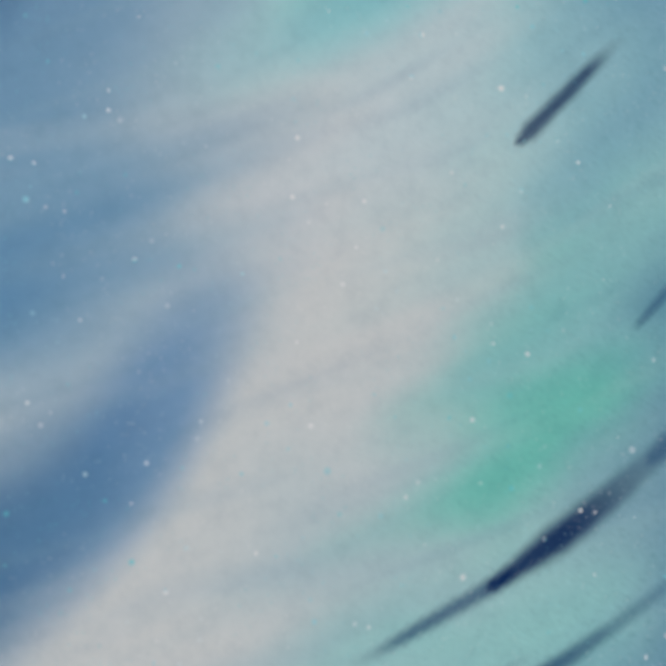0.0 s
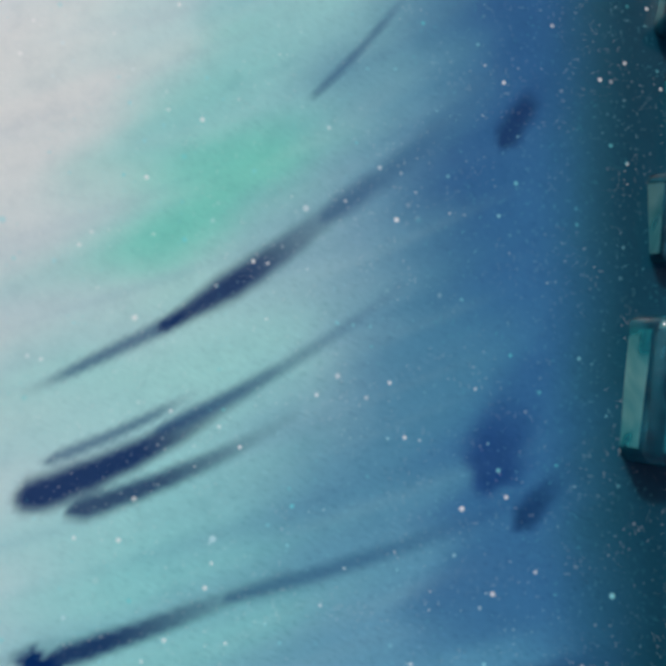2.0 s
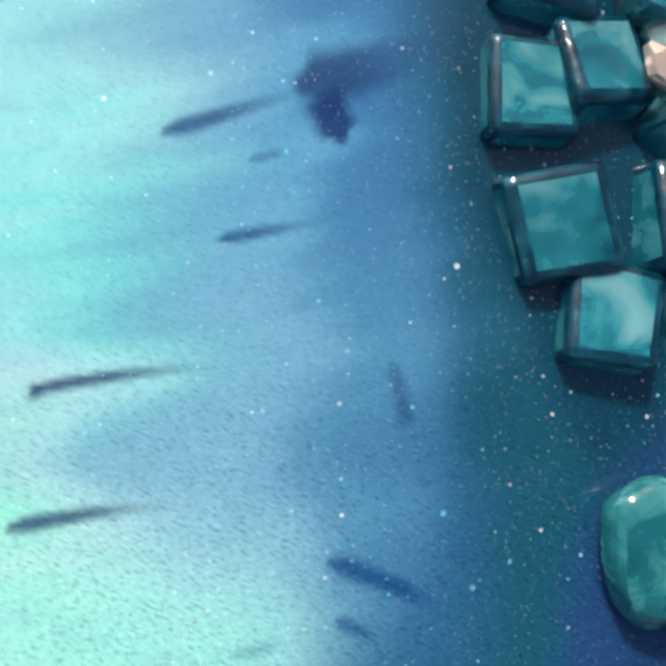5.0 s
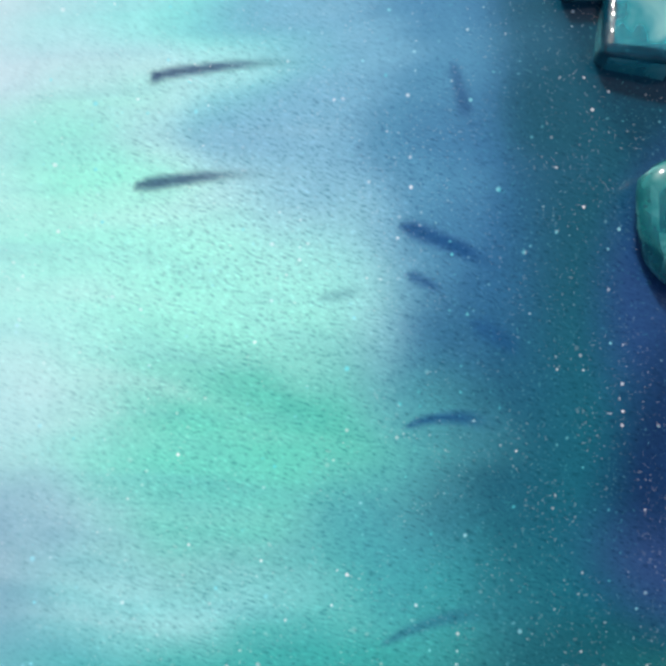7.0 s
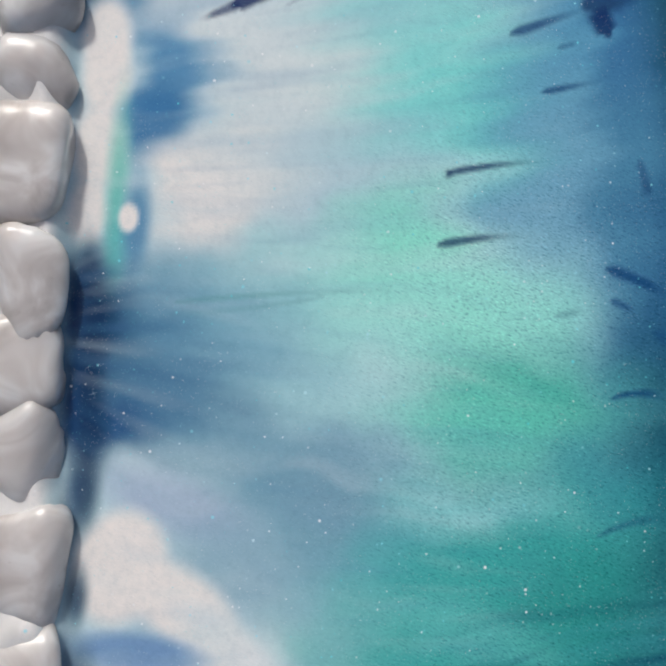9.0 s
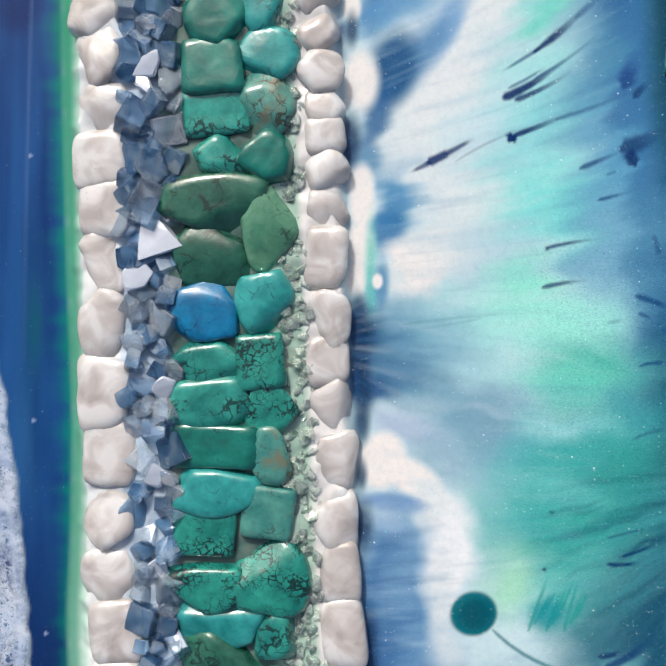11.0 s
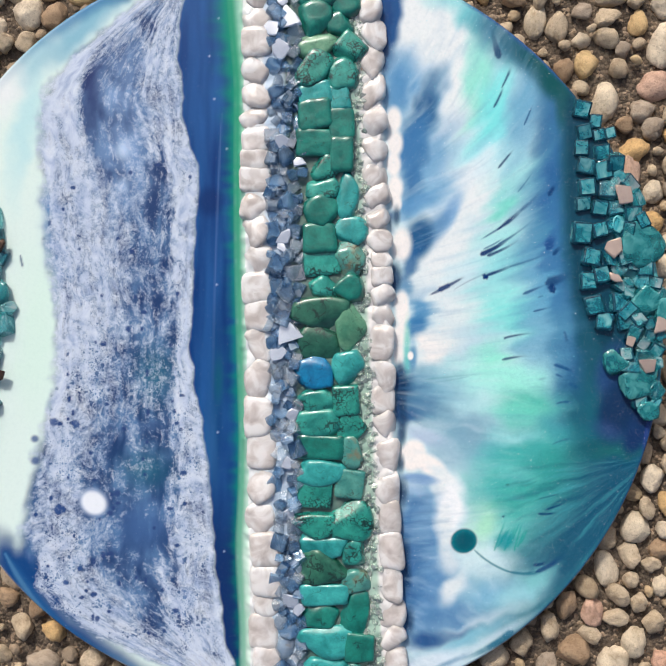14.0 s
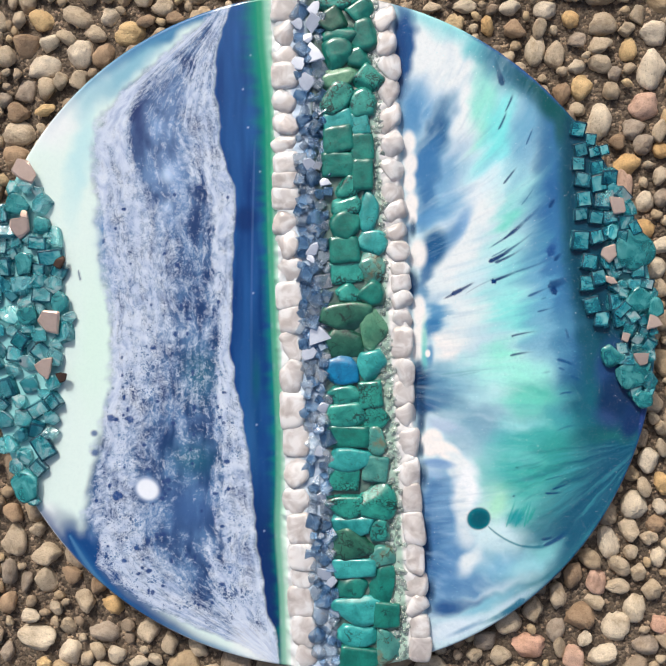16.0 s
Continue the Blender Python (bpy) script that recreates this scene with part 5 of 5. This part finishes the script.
for u, v, w, h, kind in LEFT_UPPER + LEFT_LOWER + RIGHT_ROW:
    seed += 1
    rng = random.Random(seed)
    boxy = rng.random() < 0.34 and kind not in ("pale", "dark", "blue")
    grow = 1.12 if boxy else 1.24
    lay_stone("turquoise_stone", seed, u, v, w * grow, h * grow, rng.uniform(0.0065, 0.0085), TURQ[kind], 20, 8, rng.uniform(-10, 10), 0.36, 4, 0.15, KINDS[kind], 0.03, 0.6 if boxy else 0.0)

QUARTZ_LEFT = (22, 82, 134, 182, 244, 296, 341, 388, 430, 472, 526, 580, 640, 696, 752, 815, 888, 965, 1036, 1106, 1180, 1240, 1306, 1352, 1412, 1480, 1540)
QUARTZ_RIGHT = (48, 106, 162, 222, 282, 345, 400, 452, 500, 546, 592, 630, 667, 706, 752, 805, 880, 926, 980, 1045, 1110, 1172, 1240, 1310, 1370, 1420, 1470, 1522)
for row, curve, wide in ((QUARTZ_LEFT, ((0, 400, 800, 1200, 1550), (672, 676, 687, 704, 720)), 54), (QUARTZ_RIGHT, ((0, 400, 700, 1000, 1300, 1550), (906, 924, 944, 958, 978, 992)), 44)):
    for k, v in enumerate(row):
        seed += 1
        rng = random.Random(seed)
        gap = (row[min(k + 1, len(row) - 1)] - row[max(k - 1, 0)]) / (2 if 0 < k < len(row) - 1 else 1)
        u = float(np.interp(v, *curve)) + rng.uniform(-4, 4)
        lay_stone("quartz_stone", seed, u, v, wide * rng.uniform(1.14, 1.3), gap * rng.uniform(1.18, 1.3), rng.uniform(0.0055, 0.0075), QUARTZ, 5, 8, rng.uniform(-8, 8), 0.42, 4, 0.1, "milky white tumbled quartz", 0.03, 0.4 if rng.random() < 0.4 else 0.0)

# smoky blue broken glass between quartz and turquoise
rng = random.Random(7)
taken = []
SILVERED = ((742, 28, 42), (706, 66, 30), (735, 62, 38), (729, 96, 30), (742, 128, 46), (706, 155, 26), (722, 206, 40), (735, 398, 30), (764, 432, 30), (738, 590, 40), (736, 612, 34), (756, 790, 46), (725, 832, 34), (764, 957, 26), (752, 1060, 32), (760, 1165, 30), (765, 1345, 30), (782, 1362, 22))
for u, v, size in SILVERED:
    x, y = at(u, v)
    ob = part("silvered_shard", shard(rng, size * UNIT * 1.5, 0.0012, 5, 7, 0.22), SILVER, art, "flat silvery mirror shard", False)
    ob.matrix_basis = pose(x, y, TOP + 0.0042, rng.uniform(-9, 9), rng.uniform(-9, 9), rng.uniform(0, 360))
    taken.append((u, v, size))
count = 0
for k in range(6000):
    v = rng.uniform(0, 1560)
    lo, hi = np.interp(v, [0, 400, 800, 1200, 1550], [700, 706, 716, 734, 748]), np.interp(v, [0, 400, 800, 1200, 1550], [756, 772, 772, 782, 800])
    u = rng.uniform(lo, hi)
    size = rng.uniform(20, 44)
    if any(math.hypot(u - a, v - b) < (size + c) * 0.34 for a, b, c in taken):
        continue
    taken.append((u, v, size))
    x, y = at(u, v)
    thick = rng.uniform(0.003, 0.0055)
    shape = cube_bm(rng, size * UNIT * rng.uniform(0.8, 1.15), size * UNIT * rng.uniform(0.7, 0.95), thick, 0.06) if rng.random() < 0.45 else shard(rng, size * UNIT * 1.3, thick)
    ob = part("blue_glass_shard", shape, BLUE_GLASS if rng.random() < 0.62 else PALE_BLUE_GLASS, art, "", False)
    ob.matrix_basis = pose(x, y, TOP + 0.0014 + thick * 0.3, rng.uniform(-30, 30), rng.uniform(-30, 30), rng.uniform(0, 360))
    count += 1
    if count >= 330:
        break

# fine clear green chips beside the right quartz: too small to count
chips = bmesh.new()
rng = random.Random(9)
for k in range(950):
    v = rng.uniform(5, 1545)
    lo, hi = np.interp(v, [0, 400, 800, 1200, 1550], [868, 876, 896, 912, 934]), np.interp(v, [0, 400, 800, 1200, 1550], [888, 904, 926, 950, 966])
    u = rng.uniform(lo - 6, hi)
    size = rng.uniform(9, 22) * UNIT
    x, y = at(u, v)
    one = shard(rng, size, size * rng.uniform(0.4, 0.8))
    one.transform(pose(x, y, TOP + 0.0012 + rng.uniform(0, 0.0016), rng.uniform(-40, 40), rng.uniform(-40, 40), rng.uniform(0, 360)))
    tmp = bpy.data.meshes.new("tmp")
    one.to_mesh(tmp)
    one.free()
    chips.from_mesh(tmp)
    bpy.data.meshes.remove(tmp)
ob = part("glass_grit", chips, CLEAR_GLASS, art, "fine clear green glass chips", False)
ob["kind"] = "stuff"

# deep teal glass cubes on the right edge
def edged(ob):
    """Colours the bevels dark, painting in the darkness that refraction gives glass edges."""
    ob.data.materials.append(EDGE_DARK)
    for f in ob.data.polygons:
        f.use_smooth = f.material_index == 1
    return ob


CUBES = ((1352, 304, 36), (1382, 330, 26), (1358, 352, 34), (1390, 358, 26), (1413, 354, 22), (1354, 388, 30), (1396, 394, 34), (1364, 425, 38), (1402, 432, 38), (1366, 470, 36), (1412, 474, 38), (1358, 504, 32), (1394, 512, 34), (1428, 512, 34),
         (1356, 566, 42), (1394, 560, 34), (1422, 550, 28), (1378, 618, 38), (1372, 668, 34), (1400, 656, 36), (1386, 718, 40), (1440, 712, 40), (1408, 752, 36), (1452, 748, 40))
rng = random.Random(12)
for u, v, size in CUBES:
    x, y = at(u + 8, v)
    s = size * UNIT * 1.06
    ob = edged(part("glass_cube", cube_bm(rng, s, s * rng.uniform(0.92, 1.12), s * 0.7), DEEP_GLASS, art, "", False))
    ob.matrix_basis = pose(x, y, TOP - s * 0.06, rng.uniform(-12, 12), rng.uniform(-12, 12), rng.uniform(-14, 14))


def slab_bm(seed, w, d, h):
    p, f = rock(seed, (w, d, h), 16, 12, 4, 0.62, 0.04)
    bm = bmesh.new()
    vs = [bm.verts.new(q) for q in p.tolist()]
    for tri in f:
        bm.faces.new([vs[i] for i in tri])
    return bm


def lay_slab(name, seed, u, v, w, h, material, label, lift=0.0008, thick=0.0055):
    x, y = at(u, v)
    ob = part(name, slab_bm(seed, w * UNIT * 0.92, h * UNIT * 0.92, thick), material, art, label)
    ob.matrix_basis = pose(x, y, TOP + lift, random.Random(seed).uniform(-5, 5), random.Random(seed + 1).uniform(-5, 5), 0)


SLABS = ((1492, 588, 98, 108), (1500, 705, 76, 72), (1440, 838, 58, 62), (1488, 880, 84, 78), (1508, 940, 50, 46), (1540, 728, 40, 62), (64, 1142, 78, 92), (146, 716, 52, 68), (70, 744, 56, 58), (64, 622, 52, 64), (46, 482, 70, 60), (104, 530, 46, 52))
for k, (u, v, w, h) in enumerate(SLABS):
    lay_slab("glass_slab", 700 + k, u, v, w, h, FROST_GLASS, "rounded slab of frosted teal glass")
MIRRORS = ((1426, 596, 46), (1434, 662, 30), (1532, 756, 46), (1464, 792, 28), (1505, 842, 34), (1446, 492, 54), (62, 408, 62), (52, 536, 60), (66, 508, 26), (124, 758, 74), (112, 866, 56), (148, 618, 32), (154, 886, 34))
for k, (u, v, size) in enumerate(MIRRORS):
    x, y = at(u, v)
    dark = k in (11, 12)
    ob = part("mirror_shard", shard(rng, size * UNIT * 1.2, 0.0014, 4, 6, 0.26), SMOKY if dark else COPPER, art, "dark smoky mirror shard" if dark else "flat copper tinted mirror shard", False)
    ob.matrix_basis = pose(x, y, TOP + 0.0036, rng.uniform(-8, 8), rng.uniform(-8, 8), rng.uniform(0, 360))


def chunk_field(seed, tries, low, high, inner, outer, most, sizes):
    """Teal glass chunks heaped between two lines: moulded cubes and broken lumps."""
    rng = random.Random(seed)
    placed = [(u, v, max(w, h) * 0.8) for u, v, w, h in SLABS] + [(u, v, size * 0.7) for u, v, size in MIRRORS]
    made = 0
    for k in range(tries):
        v = rng.uniform(low, high)
        lo, hi = inner(v), outer(v)
        if hi - lo < 6:
            continue
        u = rng.uniform(lo, hi)
        x, y = at(u, v)
        size = rng.uniform(*sizes)
        if math.hypot(x, y) > rim(math.atan2(y, x)) - size * UNIT * 0.15:
            continue
        if any(math.hypot(u - a, v - b) < (size + c) * 0.36 for a, b, c in placed):
            continue
        placed.append((u, v, size))
        thick = rng.uniform(0.0045, 0.007)
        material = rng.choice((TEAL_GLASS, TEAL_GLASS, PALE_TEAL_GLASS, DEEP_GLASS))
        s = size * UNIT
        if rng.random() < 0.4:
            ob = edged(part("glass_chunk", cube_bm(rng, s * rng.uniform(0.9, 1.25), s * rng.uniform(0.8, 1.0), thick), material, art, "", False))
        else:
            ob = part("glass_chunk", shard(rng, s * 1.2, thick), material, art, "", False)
        ob.matrix_basis = pose(x, y, TOP + thick * 0.04, rng.uniform(-20, 20), rng.uniform(-20, 20), rng.uniform(0, 360))
        made += 1
        if made >= most:
            break


chunk_field(21, 9000, 400, 968, lambda v: float(np.interp(v, [400, 500, 650, 770, 850, 968], [1425, 1432, 1425, 1475, 1450, 1525])), lambda v: float(np.interp(v, [400, 500, 700, 968], [1450, 1500, 1550, 1570])), 110, (26, 46))
chunk_field(22, 12000, 400, 1190, lambda v: -60.0, lambda v: float(np.interp(v, [400, 480, 600, 720, 900, 1050, 1120, 1190], [80, 105, 140, 165, 155, 120, 95, 80])), 220, (34, 58))

# ---------- pebbles set in the mortar ----------
def pebble_mesh(seed, level=3):
    rng = random.Random(seed)
    p, f = rock(seed, (1.0, 1.0, 1.0), rng.uniform(5, 9), rng.randint(8, 13), level, 0, 0.13)
    return p, f


CORNER_A = (
    (1018, 14, 48, 29, "tan"), (1148, 58, 31, 50, "ochre"), (1094, 11, 57, 33, "buff"), (1202, 16, 52, 38, "buff"), (1212, 68, 52, 48, "brown"), (1270, 68, 31, 52, "tan"),
    (1284, 22, 57, 43, "buff"), (1346, 40, 43, 48, "ochre"), (1423, 50, 72, 57, "tan"), (1360, 90, 43, 38, "grey"), (1261, 117, 48, 72, "buff"), (1306, 126, 48, 67, "tan"),
    (1414, 104, 57, 43, "tan"), (1482, 112, 43, 57, "ochre"), (1477, 68, 40, 33, "tan"), (1504, 32, 38, 50, "tan"), (1540, 76, 62, 57, "buff"), (1360, 153, 43, 38, "buff"),
    (1414, 148, 52, 48, "tan"),)
CORNER_B = (
    (1536, 162, 67, 95, "buff"), (1374, 202, 52, 67, "ochre"), (1450, 171, 33, 38, "grey"), (1324, 220, 43, 57, "brown"), (1522, 248, 76, 67, "pink"), (1418, 284, 67, 95, "buff"),
    (1495, 302, 52, 52, "grey"), (1554, 306, 31, 57, "tan"), (1560, 351, 40, 43, "ochre"), (1518, 340, 48, 48, "grey"), (1477, 387, 67, 57, "ochre"), (1470, 432, 43, 86, "pink"),
    (1522, 472, 43, 52, "buff"), (1558, 464, 38, 48, "grey"), (1522, 536, 50, 50, "ochre"), (1558, 576, 40, 43, "buff"), (1554, 630, 48, 57, "buff"), (1556, 677, 40, 48, "tan"),
    (1454, 333, 38, 38, "brown"),)
CORNER_C = (
    (1531, 1086, 52, 62, "buff"), (1560, 1054, 31, 48, "tan"), (1562, 1140, 38, 57, "ochre"), (1518, 1148, 38, 48, "tan"), (1495, 1189, 62, 67, "buff"), (1558, 1194, 34, 38, "buff"),
    (1549, 1238, 48, 48, "brown"), (1482, 1248, 48, 57, "tan"), (1436, 1279, 52, 81, "buff"), (1531, 1270, 43, 38, "tan"), (1486, 1302, 34, 38, "tan"), (1554, 1315, 38, 52, "buff"),
    (1459, 1333, 52, 52, "tan"), (1504, 1351, 38, 43, "tan"), (1405, 1369, 48, 62, "pink"), (1349, 1356, 43, 67, "brown"), (1536, 1392, 48, 48, "tan"), (1454, 1382, 57, 38, "tan"),
    (1315, 1405, 40, 67, "tan"),)
CORNER_D = (
    (1400, 1418, 48, 43, "tan"), (1364, 1454, 76, 67, "brown"), (1495, 1436, 52, 72, "buff"), (1446, 1482, 72, 81, "buff"), (1558, 1472, 48, 43, "pink"), (1256, 1436, 52, 62, "tan"),
    (1310, 1486, 48, 62, "grey"), (1198, 1468, 67, 67, "tan"), (1144, 1513, 57, 52, "grey"), (1076, 1508, 43, 48, "brown"), (1522, 1522, 62, 57, "grey"), (1248, 1526, 86, 62, "pink"),
    (1320, 1526, 34, 57, "tan"), (1418, 1549, 76, 52, "buff"), (1351, 1549, 52, 57, "pink"), (1180, 1549, 52, 48, "tan"), (1117, 1544, 40, 40, "tan"), (1378, 1504, 34, 38, "buff"),
    (1562, 1009, 38, 38, "tan"),)
CORNER_E = (
    (45, 45, 34, 44, "tan"), (94, 45, 69, 57, "ochre"), (180, 36, 84, 52, "tan"), (252, 34, 52, 52, "buff"), (302, 76, 78, 67, "ochre"), (220, 74, 67, 43, "tan"),
    (56, 104, 69, 67, "brown"), (114, 99, 52, 43, "buff"), (9, 130, 50, 57, "tan"), (96, 155, 92, 59, "buff"), (184, 126, 67, 73, "buff"), (238, 130, 57, 67, "brown"),
    (54, 209, 52, 63, "grey"), (106, 207, 48, 57, "tan"), (140, 191, 40, 44, "tan"), (184, 189, 52, 57, "tan"), (40, 263, 57, 52, "brown"), (106, 259, 59, 31, "ochre"),
    (40, 310, 88, 67, "tan"), (11, 236, 38, 38, "grey"), (36, 369, 67, 67, "brown"), (342, 50, 48, 31, "brown"), (382, 14, 57, 48, "tan"), (410, 40, 48, 34, "brown"),)
CORNER_F = (
    (27, 1274, 69, 88, "tan"), (86, 1248, 40, 40, "tan"), (106, 1306, 78, 59, "tan"), (18, 1346, 44, 63, "grey"), (166, 1356, 53, 48, "brown"), (108, 1369, 63, 69, "tan"),
    (58, 1374, 31, 57, "grey"), (14, 1423, 48, 57, "brown"), (194, 1418, 57, 63, "tan"), (72, 1450, 53, 34, "buff"), (130, 1432, 34, 38, "tan"), (261, 1428, 57, 52, "ochre"),
    (158, 1477, 44, 44, "tan"), (238, 1490, 84, 57, "grey"),)
CORNER_G = (
    (346, 1486, 63, 69, "tan"), (74, 1504, 124, 71, "buff"), (162, 1540, 69, 69, "buff"), (14, 1536, 34, 53, "grey"), (270, 1544, 53, 48, "buff"), (202, 1554, 34, 40, "tan"),
    (326, 1560, 50, 34, "buff"), (364, 1554, 38, 34, "tan"), (396, 1518, 44, 57, "tan"), (464, 1526, 57, 48, "tan"), (104, 1560, 40, 29, "ochre"), (230, 1378, 42, 48, "brown"),
    (27, 1207, 57, 48, "brown"),)
PEBBLES = {}
for kind, material in list(TONED.items()) + [("mixed", PEBBLE)]:
    made = [pebble_mesh(2000 + 17 * len(PEBBLES) + k) for k in range(8)]
    PEBBLES[kind] = [mesh_of("pebble", p.tolist(), f, material) for p, f in made]
rng = random.Random(31)
cells, stones = {}, []
REACH = 0.42


def fits(x, y, r):
    cx, cy = int(x // 0.02), int(y // 0.02)
    for i in range(cx - 1, cx + 2):
        for j in range(cy - 1, cy + 2):
            for a, b, c in cells.get((i, j), ()):
                if math.hypot(x - a, y - b) < (r + c):
                    return False
    return True


near = []
for u, v, w, h, kind in CORNER_A + CORNER_B + CORNER_C + CORNER_D + CORNER_E + CORNER_F + CORNER_G:
    x, y = at(u, v)
    x, y = 0.042 + (x - 0.042) * 1.021, 0.007 + (y - 0.007) * 1.021
    a, c = w * UNIT, h * UNIT
    for k in range(3):
        o = (k - 1) * (max(a, c) - min(a, c)) / 2
        px, py = (x + o, y) if a > c else (x, y + o)
        cells.setdefault((int(px // 0.02), int(py // 0.02)), []).append((px, py, min(a, c) / 2 * 0.95))
    tall = min(0.009, min(a, c) * 0.8)
    top = rng.uniform(0.0034, 0.0056)
    if math.hypot(x, y) < RADIUS + max(a, c) / 2:
        top = rng.uniform(0.0026, 0.0044)
    piece("pebble", PEBBLES[kind][rng.randrange(8)], ground, pose(x, y, top - tall / 2, rng.uniform(-7, 7), rng.uniform(-7, 7), rng.choice((0, 180)) + rng.uniform(-12, 12)) @ Matrix.Diagonal((a, c, tall, 1)))
for low, high, tries in ((0.0066, 0.0088, 12000), (0.0048, 0.0066, 30000), (0.0030, 0.0046, 40000), (0.0018, 0.0028, 40000)):
    for k in range(tries):
        x, y, r = rng.uniform(-REACH, REACH), rng.uniform(-REACH, REACH), rng.uniform(low, high)
        if fits(x, y, r * 0.94):
            cells.setdefault((int(x // 0.02), int(y // 0.02)), []).append((x, y, r * 0.94))
            stones.append((x, y, r))
near = [s for s in stones if 0.140 < math.hypot(s[0], s[1]) and max(abs(s[0]), abs(s[1])) < 0.172]
near_set = set(near[:170])
rest_v, rest_f, base = [], [], 0
for x, y, r in stones:
    turn = rng.uniform(0, 360)
    long = rng.uniform(1.0, 1.35)
    size = (2 * r * long, 2 * r / long ** 0.4, min(0.0085, 2 * r * rng.uniform(0.6, 0.8)))
    top = rng.uniform(0.0025, 0.0048) if math.hypot(x, y) < 0.16 else rng.uniform(0.003, 0.0056)
    m = pose(x, y, top - size[2] / 2, rng.uniform(-8, 8), rng.uniform(-8, 8), turn) @ Matrix.Diagonal((*size, 1))
    if (x, y, r) in near_set:
        piece("pebble", PEBBLES["mixed"][rng.randrange(8)], ground, m)
    elif math.hypot(x, y) > 0.10:
        p, f = rock(3000 + len(rest_v) % 40, (1, 1, 1), 5.5, 11, 2, 0, 0.05)
        mm = np.array(m)
        q = p @ mm[:3, :3].T + mm[:3, 3]
        n0 = base
        rest_v.append(q)
        rest_f.extend([[i + n0 for i in t] for t in f])
        base += len(q)
ob = piece("pebbles", mesh_of("pebbles", np.vstack(rest_v).tolist(), rest_f, LOOSE), ground, Matrix())
ob["kind"] = "stuff"
